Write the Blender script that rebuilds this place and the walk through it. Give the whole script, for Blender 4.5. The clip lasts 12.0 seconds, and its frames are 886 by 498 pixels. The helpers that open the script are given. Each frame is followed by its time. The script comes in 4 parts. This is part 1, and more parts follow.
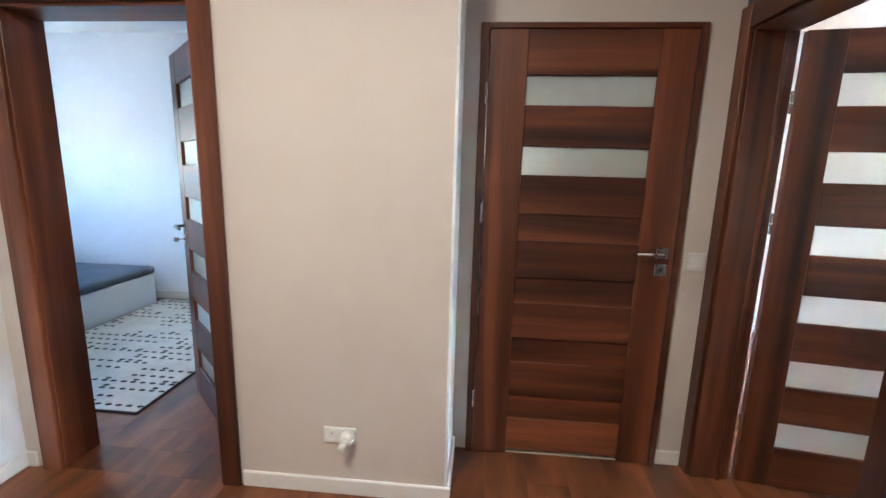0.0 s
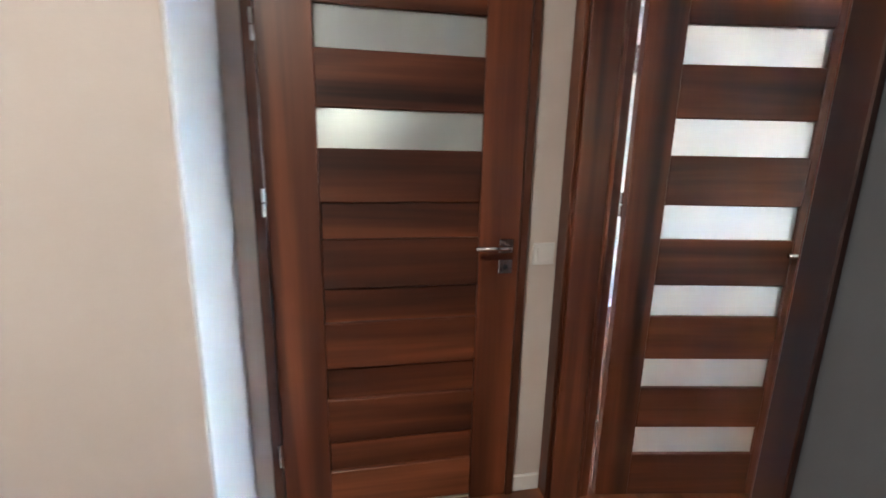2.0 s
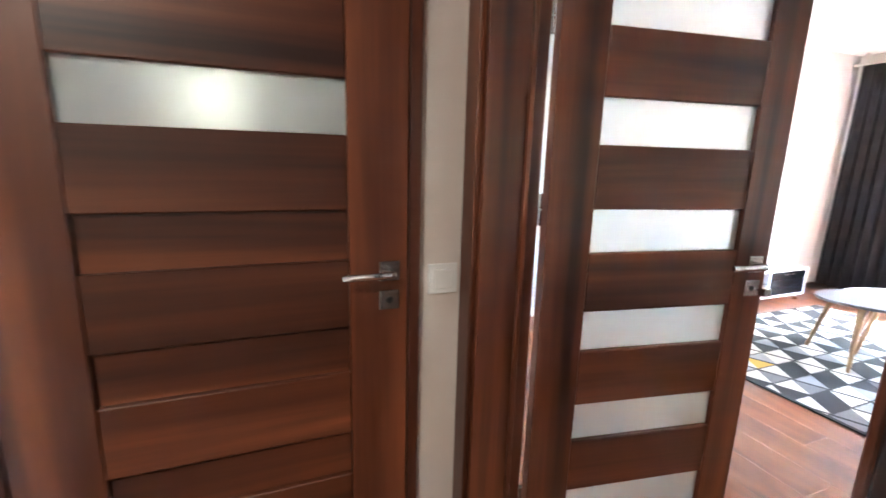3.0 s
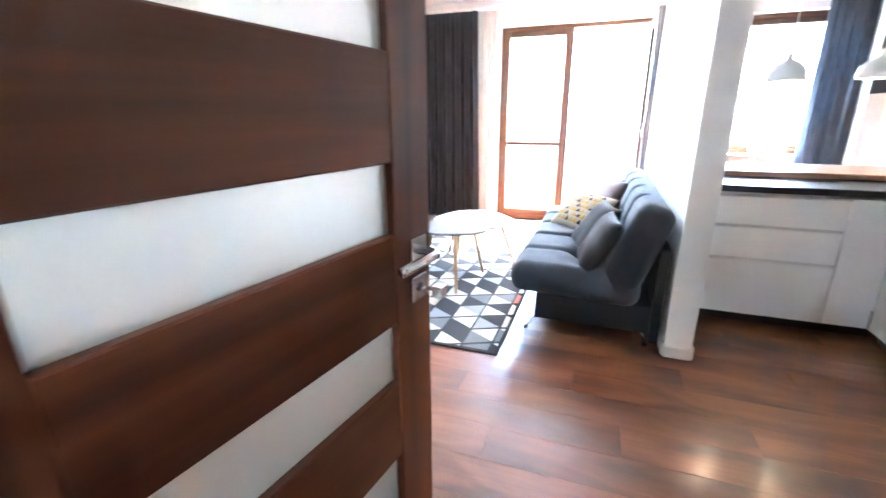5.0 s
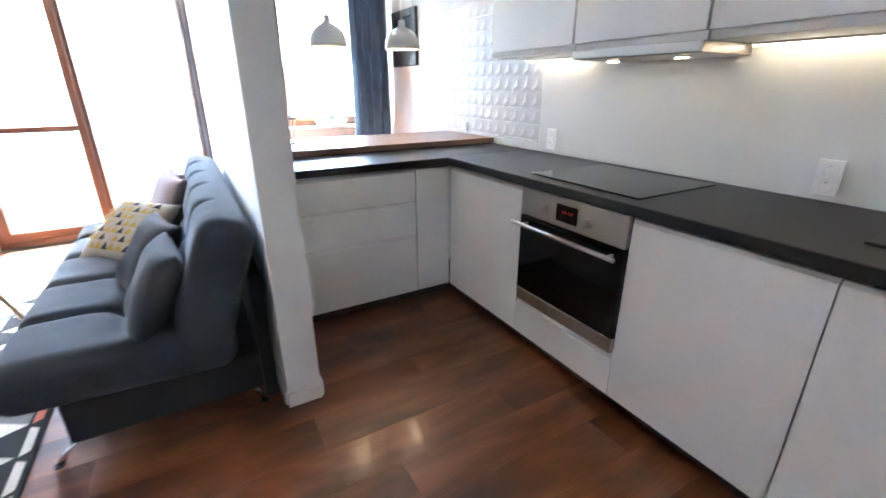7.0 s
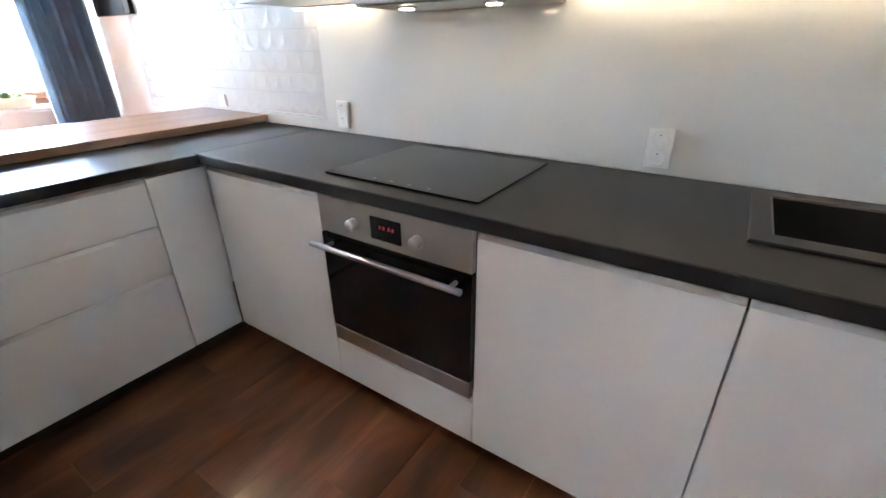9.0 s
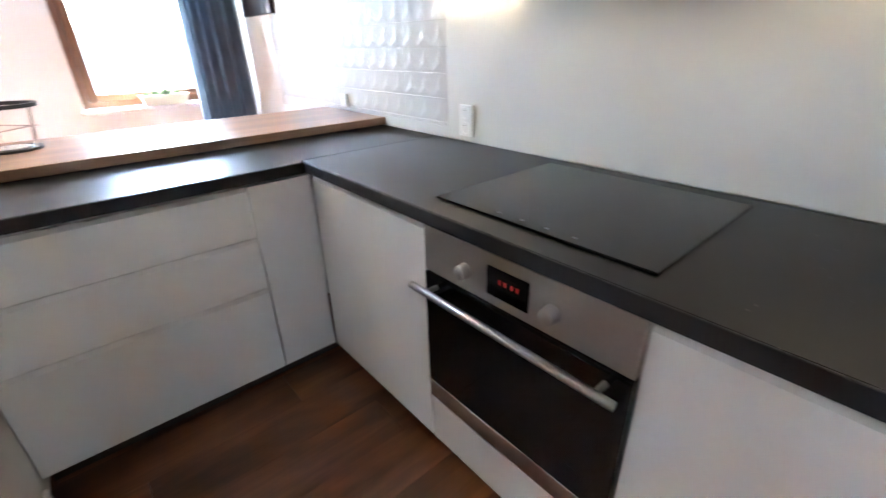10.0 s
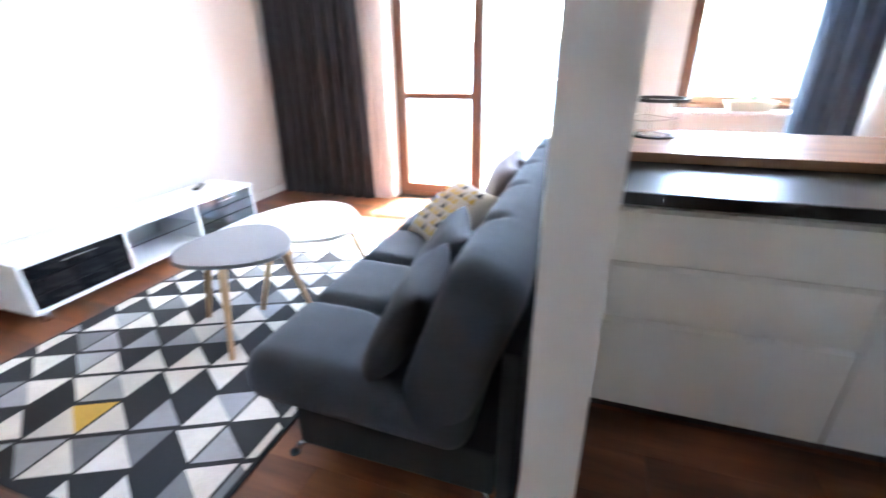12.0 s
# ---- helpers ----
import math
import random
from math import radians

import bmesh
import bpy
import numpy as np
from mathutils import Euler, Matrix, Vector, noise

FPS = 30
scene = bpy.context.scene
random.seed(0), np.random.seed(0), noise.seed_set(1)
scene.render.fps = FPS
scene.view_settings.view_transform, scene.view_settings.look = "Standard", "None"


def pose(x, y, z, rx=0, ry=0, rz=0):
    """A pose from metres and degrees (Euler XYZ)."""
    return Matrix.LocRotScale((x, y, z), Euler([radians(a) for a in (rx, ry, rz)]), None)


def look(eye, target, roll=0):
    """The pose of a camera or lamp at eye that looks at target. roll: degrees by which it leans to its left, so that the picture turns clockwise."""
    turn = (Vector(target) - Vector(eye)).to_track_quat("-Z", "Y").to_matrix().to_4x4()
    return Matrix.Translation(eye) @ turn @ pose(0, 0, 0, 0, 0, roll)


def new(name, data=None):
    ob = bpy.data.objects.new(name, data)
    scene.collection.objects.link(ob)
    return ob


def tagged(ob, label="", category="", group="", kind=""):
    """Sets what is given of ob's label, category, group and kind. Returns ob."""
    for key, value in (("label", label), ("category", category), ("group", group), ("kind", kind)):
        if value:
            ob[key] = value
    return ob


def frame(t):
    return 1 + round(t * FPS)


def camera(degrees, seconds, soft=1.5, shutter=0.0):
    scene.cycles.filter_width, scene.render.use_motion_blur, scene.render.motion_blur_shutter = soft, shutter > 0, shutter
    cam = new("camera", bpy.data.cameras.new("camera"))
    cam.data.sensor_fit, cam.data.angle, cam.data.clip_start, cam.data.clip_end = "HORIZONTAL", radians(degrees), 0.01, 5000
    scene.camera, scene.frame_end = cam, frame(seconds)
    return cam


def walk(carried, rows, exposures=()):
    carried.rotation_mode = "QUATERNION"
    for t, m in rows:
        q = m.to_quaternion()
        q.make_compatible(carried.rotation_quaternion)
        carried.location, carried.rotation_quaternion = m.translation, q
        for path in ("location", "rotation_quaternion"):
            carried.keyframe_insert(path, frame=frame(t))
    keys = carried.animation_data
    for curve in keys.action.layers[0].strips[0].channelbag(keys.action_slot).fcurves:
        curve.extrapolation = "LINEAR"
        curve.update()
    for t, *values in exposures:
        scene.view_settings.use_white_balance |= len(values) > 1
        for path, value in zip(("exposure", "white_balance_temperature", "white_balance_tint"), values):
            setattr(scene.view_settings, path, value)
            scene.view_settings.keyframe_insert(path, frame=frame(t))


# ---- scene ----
cam = camera(91.3, 12.0, 1.5, 0.4)
PATH = [
    (0, (-4.254, 0.788, 1.421), (-4.418, 2.747, 1.053), 1.5),
    (0.5, (-4.171, 0.805, 1.414), (-4.357, 2.756, 1.016), 2.7),
    (0.8, (-4.152, 0.854, 1.396), (-4.315, 2.803, 0.979), 2.2),
    (1, (-4.127, 0.912, 1.39), (-4.224, 2.862, 0.956), 2.4),
    (1.5, (-4.056, 1.135, 1.382), (-3.941, 3.082, 0.942), 2.8),
    (2, (-3.946, 1.318, 1.392), (-3.576, 3.235, 0.959), 1.2),
    (2.5, (-3.815, 1.534, 1.376), (-3.295, 3.42, 0.958), 0.8),
    (2.7, (-3.768, 1.617, 1.358), (-3.191, 3.49, 0.962), 1.1),
    (4.3, (-3.33, 2.155, 1.335), (-1.772, 3.284, 0.79), 1.9),
    (4.5, (-3.248, 2.21, 1.313), (-1.606, 3.226, 0.791), 1.0),
    (5, (-3.04, 2.281, 1.301), (-1.245, 2.939, 0.715), -0.2),
    (5.5, (-2.849, 2.286, 1.285), (-0.974, 2.573, 0.652), 0.8),
    (6, (-2.592, 2.257, 1.281), (-0.736, 1.943, 0.604), 0.7),
    (6.5, (-2.44, 2.18, 1.275), (-0.723, 1.473, 0.531), 0.6),
    (6.8, (-2.304, 2.097, 1.291), (-0.641, 1.25, 0.572), -0.3),
    (7, (-2.223, 2.044, 1.291), (-0.599, 1.11, 0.59), -0.1),
    (7.5, (-2.074, 1.927, 1.31), (-0.544, 0.833, 0.63), 0.2),
    (9.3, (-1.69, 1.512, 1.286), (-0.713, 0.004, 0.41), -0.6),
    (9.5, (-1.624, 1.435, 1.277), (-0.536, 0.0, 0.406), -1.1),
    (10, (-1.498, 1.356, 1.275), (-0.121, 0.186, 0.418), -1.4),
    (10.5, (-1.425, 1.411, 1.282), (0.176, 0.57, 0.428), -1.7),
    (11, (-1.398, 1.488, 1.269), (0.344, 1.031, 0.4), -2.2),
    (11.4, (-1.391, 1.564, 1.258), (0.435, 1.486, 0.445), -1.4),
    (11.6, (-1.373, 1.64, 1.264), (0.446, 1.759, 0.442), -1.3),
    (12, (-1.385, 1.796, 1.271), (0.355, 2.373, 0.472), -0.6),
]
EXPOSURES = [(0.0, 6.5, 5950, 8), (1.5, 6.45, 5850, 8), (2.7, 6.7, 5950, 8), (4.3, 6.95, 5800, 8), (5.0, 6.55, 5750, 8), (5.5, 6.1, 5800, 8), (6.0, 5.85, 5800, 8), (6.5, 5.75, 5800, 8), (9.5, 5.83, 6000, 8), (10.5, 5.8, 5800, 8), (11.0, 5.9, 5800, 8), (12.0, 5.65, 5800, 8)]
walk(cam, [(t, look(eye, target, roll)) for t, eye, target, roll in PATH], EXPOSURES)

# ---- world and sun ----
SUN_EL, SUN_DIR = radians(53), Vector((1.0, -0.22, 0.0)).normalized()
world = bpy.data.worlds.new("sky")
scene.world = world
world.use_nodes = True
wn = world.node_tree
sky = wn.nodes.new("ShaderNodeTexSky")
sky.sky_type, sky.sun_disc = "NISHITA", False
sky.sun_elevation = SUN_EL
sky.sun_rotation = math.atan2(SUN_DIR.x, SUN_DIR.y)
wn.links.new(sky.outputs[0], wn.nodes["Background"].inputs[0])
wn.nodes["Background"].inputs[1].default_value = 0.15
sun = new("sun", bpy.data.lights.new("sun", "SUN"))
sun.data.energy, sun.data.angle, sun.data.color = 2.2, radians(0.5), (1.0, 0.95, 0.86)
sun.matrix_world = look((0, 0, 0), -(SUN_DIR * math.cos(SUN_EL) + Vector((0, 0, math.sin(SUN_EL)))))

HALL_FILL, BATH_LAMP, LED, PENDANT = 1.75, 0.5, 0.35, 2.6

# ---- materials ----
def base_mat(name, color, rough, metal=0.0):
    m = bpy.data.materials.new(name)
    m.use_nodes = True
    b = m.node_tree.nodes["Principled BSDF"]
    b.inputs["Base Color"].default_value = (*color, 1)
    b.inputs["Roughness"].default_value = rough
    b.inputs["Metallic"].default_value = metal
    return m, m.node_tree, b


def coords(nt, scale=(1, 1, 1), shift=True):
    """Object coordinates, shifted by the object's random number."""
    tc = nt.nodes.new("ShaderNodeTexCoord")
    mp = nt.nodes.new("ShaderNodeMapping")
    mp.inputs["Scale"].default_value = scale
    if shift:
        info = nt.nodes.new("ShaderNodeObjectInfo")
        mul = nt.nodes.new("ShaderNodeVectorMath")
        mul.operation = "SCALE"
        mul.inputs[0].default_value = (7.3, 11.7, 5.1)
        nt.links.new(info.outputs["Random"], mul.inputs["Scale"])
        nt.links.new(mul.outputs[0], mp.inputs["Location"])
    nt.links.new(tc.outputs["Object"], mp.inputs["Vector"])
    return mp.outputs[0]


def noise_tex(nt, vec, scale, detail=4.0, rough=0.55, distort=0.0):
    n = nt.nodes.new("ShaderNodeTexNoise")
    n.inputs["Scale"].default_value = scale
    n.inputs["Detail"].default_value = detail
    n.inputs["Roughness"].default_value = rough
    n.inputs["Distortion"].default_value = distort
    nt.links.new(vec, n.inputs["Vector"])
    return n.outputs["Fac"]


def ramp(nt, fac, stops):
    r = nt.nodes.new("ShaderNodeValToRGB")
    while len(r.color_ramp.elements) < len(stops):
        r.color_ramp.elements.new(0.5)
    for e, (p, c) in zip(r.color_ramp.elements, stops):
        e.position, e.color = p, (*c, 1)
    nt.links.new(fac, r.inputs[0])
    return r.outputs[0]


def mix(nt, a, b, fac, kind="MIX"):
    x = nt.nodes.new("ShaderNodeMix")
    x.data_type, x.blend_type = "RGBA", kind
    for sock, v in ((x.inputs[0], fac), (x.inputs[6], a), (x.inputs[7], b)):
        if isinstance(v, (int, float)):
            sock.default_value = v
        elif isinstance(v, tuple):
            sock.default_value = (*v, 1)
        else:
            nt.links.new(v, sock)
    return x.outputs[2]


def bump(nt, b, height, strength, dist=0.002):
    n = nt.nodes.new("ShaderNodeBump")
    n.inputs["Strength"].default_value = strength
    n.inputs["Distance"].default_value = dist
    nt.links.new(height, n.inputs["Height"])
    nt.links.new(n.outputs[0], b.inputs["Normal"])


def plain(name, color, rough=0.5, metal=0.0, grain=60.0, var=0.06, relief=0.1, blotch=1.5, dist=0.001):
    """A surface with fine grain, broad blotches and a little relief."""
    m, nt, b = base_mat(name, color, rough, metal)
    v = coords(nt)
    fine, broad = noise_tex(nt, v, grain, 3), noise_tex(nt, v, blotch, 4)
    lo, hi = tuple(c * (1 - var) for c in color), tuple(min(1, c * (1 + var)) for c in color)
    c1 = ramp(nt, broad, [(0.3, lo), (0.7, hi)])
    c2 = ramp(nt, fine, [(0.35, (1 - var / 2,) * 3), (0.65, (1, 1, 1))])
    nt.links.new(mix(nt, c1, c2, 1.0, "MULTIPLY"), b.inputs["Base Color"])
    rr = ramp(nt, broad, [(0.3, (max(0, rough - 0.05),) * 3), (0.7, (min(1, rough + 0.05),) * 3)])
    nt.links.new(rr, b.inputs["Roughness"])
    if relief:
        bump(nt, b, fine, relief, dist)
    return m


def wood(name, dark, mid, light, axis, rough=0.35, figure=1.0, relief=0.06, vary=0.25, across=16.0, along=0.9):
    """Grain runs along the given axis of the object."""
    m, nt, b = base_mat(name, mid, rough)
    s = [across, across, across]
    s["xyz".index(axis)] = along
    v = coords(nt, tuple(s))
    broad = noise_tex(nt, v, 0.55 * figure, 3, 0.5, 0.5)
    s2 = [90.0, 90.0, 90.0]
    s2["xyz".index(axis)] = 2.5
    v2 = coords(nt, tuple(s2))
    fine = noise_tex(nt, v2, 1.0, 4, 0.6)
    c = ramp(nt, broad, [(0.33, dark), (0.5, mid), (0.68, light)])
    c = mix(nt, c, ramp(nt, fine, [(0.3, (0.78, 0.76, 0.74)), (0.65, (1.05, 1.05, 1.05))]), 0.7, "MULTIPLY")
    info = nt.nodes.new("ShaderNodeObjectInfo")
    tone = ramp(nt, info.outputs["Random"], [(0.0, (1 - vary,) * 3), (1.0, (1 + vary * 0.6,) * 3)])
    c = mix(nt, c, tone, 1.0, "MULTIPLY")
    nt.links.new(c, b.inputs["Base Color"])
    nt.links.new(ramp(nt, broad, [(0.2, (rough - 0.06,) * 3), (0.8, (rough + 0.08,) * 3)]), b.inputs["Roughness"])
    if relief:
        bump(nt, b, fine, relief, 0.001)
    return m


def fabric(name, a, c, weave=500.0, rough=0.95, relief=0.35, sheen=0.05):
    m, nt, b = base_mat(name, a, rough)
    v = coords(nt)
    w, broad = noise_tex(nt, v, weave, 2), noise_tex(nt, v, 6.0, 4)
    col = mix(nt, ramp(nt, w, [(0.3, a), (0.7, c)]), ramp(nt, broad, [(0.3, (0.85,) * 3), (0.7, (1.1,) * 3)]), 1.0, "MULTIPLY")
    nt.links.new(col, b.inputs["Base Color"])
    b.inputs["Sheen Weight"].default_value = sheen
    bump(nt, b, w, relief, 0.002)
    return m


def glass(name, color=(1, 1, 1), rough=0.0, trans=1.0, ior=1.45):
    m, nt, b = base_mat(name, color, rough)
    b.inputs["Transmission Weight"].default_value = trans
    b.inputs["IOR"].default_value = ior
    return m


def glow(name, color, strength):
    m, nt, b = base_mat(name, color, 0.4)
    b.inputs["Emission Color"].default_value = (*color, 1)
    b.inputs["Emission Strength"].default_value = strength
    return m


M_BEIGE = plain("beige wall paint", (0.64, 0.57, 0.52), 0.75, grain=180, var=0.035, relief=0.25)
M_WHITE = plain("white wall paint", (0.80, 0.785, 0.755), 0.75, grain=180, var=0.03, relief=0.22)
# white paint in a darker cream, to offset strong window light on the bench wall
M_WHITE_DIMMED = plain("white wall paint dimmed to cream", (0.64, 0.615, 0.58), 0.75, grain=180, var=0.03, relief=0.22)
M_COOL = plain("cool white wall paint", (0.78, 0.80, 0.81), 0.75, grain=180, var=0.03, relief=0.22)
M_DARKWALL = plain("dark grey wall paint", (0.085, 0.09, 0.10), 0.7, grain=180, var=0.05, relief=0.2)
M_CEIL = plain("ceiling paint", (0.88, 0.88, 0.87), 0.8, grain=200, var=0.02)
M_SKIRT = plain("white skirting lacquer", (0.80, 0.78, 0.75), 0.4, grain=40, var=0.03, relief=0.03)
M_SLAB = plain("screed", (0.10, 0.07, 0.05), 0.9)
W3 = ((0.022, 0.0055, 0.0030), (0.100, 0.028, 0.0110), (0.23, 0.072, 0.028))
M_DOORV = wood("walnut door foil upright", *W3, "z", 0.36, 0.8)
M_DOORH = wood("walnut door foil level", *W3, "x", 0.36, 0.8)
M_DOORY = wood("walnut door foil across", *W3, "y", 0.36, 0.8)
M_PLANK = wood("oak brown laminate", (0.075, 0.024, 0.009), (0.19, 0.063, 0.024), (0.29, 0.106, 0.043), "y", 0.36, 1.0, 0.0, 0.07, 9.0, 2.6)
b = M_PLANK.node_tree.nodes["Principled BSDF"]
b.inputs["Coat Weight"].default_value = 0.3
b.inputs["Coat Roughness"].default_value = 0.14
M_BAR = wood("walnut bar top", (0.16, 0.085, 0.05), (0.26, 0.15, 0.09), (0.36, 0.22, 0.14), "y", 0.36, 0.9, 0.0, 0.0)
M_BEECH = wood("pale beech", (0.42, 0.25, 0.12), (0.55, 0.35, 0.18), (0.66, 0.45, 0.26), "z", 0.45, 1.0)
M_PINEZ = wood("orange brown window wood upright", (0.075, 0.030, 0.014), (0.125, 0.052, 0.025), (0.18, 0.080, 0.040), "z", 0.4, 1.0)
M_PINEY = wood("orange brown window wood level", (0.075, 0.030, 0.014), (0.125, 0.052, 0.025), (0.18, 0.080, 0.040), "y", 0.4, 1.0)
M_FROST = glass("frosted white glass", (0.82, 0.86, 0.85), 0.42, 0.75)
M_PANE = glass("clear window glass")
M_FRONT = plain("matt white cabinet lacquer", (0.88, 0.875, 0.86), 0.40, grain=30, var=0.02, relief=0.02)
M_CARC = plain("white cabinet board", (0.72, 0.71, 0.69), 0.5, grain=40, var=0.03, relief=0.02)
M_PLINTH = plain("dark brown plinth", (0.045, 0.028, 0.022), 0.5, grain=40)
M_TOP = plain("black speckled laminate worktop", (0.011, 0.0108, 0.011), 0.34, grain=420, var=0.14, relief=0.0, blotch=0.6)
M_TOP.node_tree.nodes["Principled BSDF"].inputs["Specular IOR Level"].default_value = 0.28
nt = M_TOP.node_tree
b = nt.nodes["Principled BSDF"]
flake = ramp(nt, noise_tex(nt, coords(nt), 70.0, 1.0), [(0.76, (0, 0, 0)), (0.80, (1, 1, 1))])
nt.links.new(mix(nt, b.inputs["Base Color"].links[0].from_socket, (0.10, 0.095, 0.09), flake), b.inputs["Base Color"])
M_TOPEDGE = plain("black worktop edge", (0.016, 0.016, 0.017), 0.42, grain=120, var=0.1)
M_STEEL = plain("brushed stainless steel", (0.46, 0.43, 0.40), 0.36, 1.0, grain=90, var=0.06, relief=0.05)
M_CHROME = plain("satin chrome", (0.62, 0.61, 0.60), 0.20, 1.0, grain=60, var=0.05, relief=0.02)
M_BLACKGLASS = plain("black glass", (0.006, 0.006, 0.007), 0.06, grain=20, var=0.05, relief=0.0)
M_HOB = plain("black ceramic hob glass", (0.012, 0.012, 0.013), 0.07, grain=20, var=0.05, relief=0.0)
for m in (M_BLACKGLASS, M_HOB):
    m.node_tree.nodes["Principled BSDF"].inputs["Specular IOR Level"].default_value = 0.3
M_BLACK = plain("black plastic", (0.012, 0.012, 0.013), 0.45, grain=80)
M_TILE = plain("white glazed tile", (0.55, 0.54, 0.52), 0.36, grain=40, var=0.03, relief=0.04)
M_GROUT = plain("light grout", (0.50, 0.48, 0.45), 0.9, grain=200)
M_SPLASH = plain("white lacquered glass", (0.70, 0.70, 0.67), 0.05, grain=10, var=0.015, relief=0.0)
M_PLASTIC = plain("white plastic", (0.80, 0.80, 0.78), 0.35, grain=60, var=0.02, relief=0.02)
M_SOFA = fabric("grey blue sofa cloth", (0.020, 0.026, 0.034), (0.050, 0.061, 0.076), 420, sheen=0.1)
M_SOFADARK = fabric("dark sofa base cloth", (0.010, 0.012, 0.015), (0.022, 0.025, 0.03), 420)
M_CUSHION = fabric("charcoal cushion cloth", (0.018, 0.020, 0.024), (0.045, 0.049, 0.057), 420)
M_MAUVE = fabric("mauve grey cushion cloth", (0.15, 0.12, 0.12), (0.23, 0.19, 0.185), 420)
M_CURTAIN = fabric("charcoal curtain cloth", (0.028, 0.027, 0.032), (0.06, 0.057, 0.065), 350)
M_CURTAIN2 = fabric("blue grey curtain cloth", (0.09, 0.115, 0.155), (0.17, 0.21, 0.26), 350)
M_RUGK = fabric("rug black wool", (0.006, 0.0075, 0.0095), (0.014, 0.016, 0.020), 260)
M_RUGW = fabric("rug cream wool", (0.55, 0.52, 0.47), (0.74, 0.71, 0.66), 260)
M_RUGL = fabric("rug light grey wool", (0.26, 0.27, 0.29), (0.36, 0.37, 0.39), 260)
M_RUGG = fabric("rug mid grey wool", (0.13, 0.135, 0.145), (0.19, 0.195, 0.205), 260)
M_RUGY = fabric("rug mustard wool", (0.55, 0.33, 0.04), (0.70, 0.45, 0.08), 260)
M_RUGR = fabric("rug coral wool", (0.45, 0.12, 0.08), (0.60, 0.2, 0.14), 260)
M_MUSTARD = fabric("mustard print", (0.34, 0.22, 0.03), (0.48, 0.33, 0.06), 420)
M_PRINT = fabric("beige cushion cloth", (0.36, 0.32, 0.25), (0.50, 0.45, 0.37), 420)
M_LACQ = plain("white table lacquer", (0.80, 0.80, 0.79), 0.36, grain=30, var=0.02, relief=0.02)
M_GREYTOP = plain("grey table lacquer", (0.21, 0.22, 0.24), 0.45, grain=30, var=0.03, relief=0.02)
M_MATTRESS = fabric("blue grey mattress cloth", (0.085, 0.11, 0.14), (0.15, 0.18, 0.215), 420)
M_DIMOIL = plain("pot glaze cream", (0.66, 0.63, 0.50), 0.4, grain=30)
M_LEAF = plain("succulent leaf", (0.05, 0.10, 0.035), 0.5, grain=40, var=0.3)
M_SOIL = plain("potting soil", (0.03, 0.02, 0.014), 0.95, grain=150, var=0.4, relief=0.6)
M_CONC = plain("balcony concrete tile", (0.52, 0.42, 0.30), 0.8, grain=60, var=0.12)
M_RENDER = plain("pale house render", (0.62, 0.66, 0.70), 0.85, grain=20, var=0.05)
M_GROUND = plain("pale paving", (0.40, 0.40, 0.38), 0.9, grain=3, var=0.15, blotch=0.1)


# ---- building helpers ----
PLACE = {}


def thing(name, label, category, at, rz=0.0, group="", kind="", local=False):
    """An empty at the base of a thing. local: its parts are given in its own space, else in the world's."""
    ob = new(name)
    ob.matrix_basis = pose(*at, 0, 0, rz)
    ob.empty_display_size = 0.1
    PLACE[ob.name] = Vector((0, 0, 0)) if local else Vector(at)
    return tagged(ob, label, category, group, kind)


def finish(bm, name, material, smooth=False):
    bmesh.ops.recalc_face_normals(bm, faces=bm.faces)
    me = bpy.data.meshes.new(name)
    bm.to_mesh(me)
    bm.free()
    for m in (material if isinstance(material, (list, tuple)) else [material]):
        me.materials.append(m)
    if smooth:
        me.polygons.foreach_set("use_smooth", [True] * len(me.polygons))
    return me


def part(name, bm, material, parent, label="", smooth=False):
    root = parent
    while root.parent:
        root = root.parent
    off = PLACE.get(root.name, Vector((0, 0, 0)))
    if off.length:
        bmesh.ops.translate(bm, verts=bm.verts, vec=-off)
    ob = new(name, finish(bm, name, material, smooth))
    ob.parent = parent
    return tagged(ob, label) if label else ob


def solid(name, bm, material, label="", category="", kind="structure", group="", smooth=False):
    return tagged(new(name, finish(bm, name, material, smooth)), label, category, group, kind)


def box(x0, y0, z0, x1, y1, z1, bevel=0.0, seg=1, bm=None):
    own = bmesh.new()
    vs = bmesh.ops.create_cube(own, size=1.0)["verts"]
    bmesh.ops.scale(own, vec=(abs(x1 - x0), abs(y1 - y0), abs(z1 - z0)), verts=vs)
    bmesh.ops.translate(own, vec=((x0 + x1) / 2, (y0 + y1) / 2, (z0 + z1) / 2), verts=vs)
    if bevel:
        bmesh.ops.bevel(own, geom=own.edges[:], offset=bevel, segments=seg, affect="EDGES", profile=0.6)
    return merge(bm, own)


def merge(bm, own):
    if bm is None:
        return own
    me = bpy.data.meshes.new("tmp")
    own.to_mesh(me)
    own.free()
    bm.from_mesh(me)
    bpy.data.meshes.remove(me)
    return bm


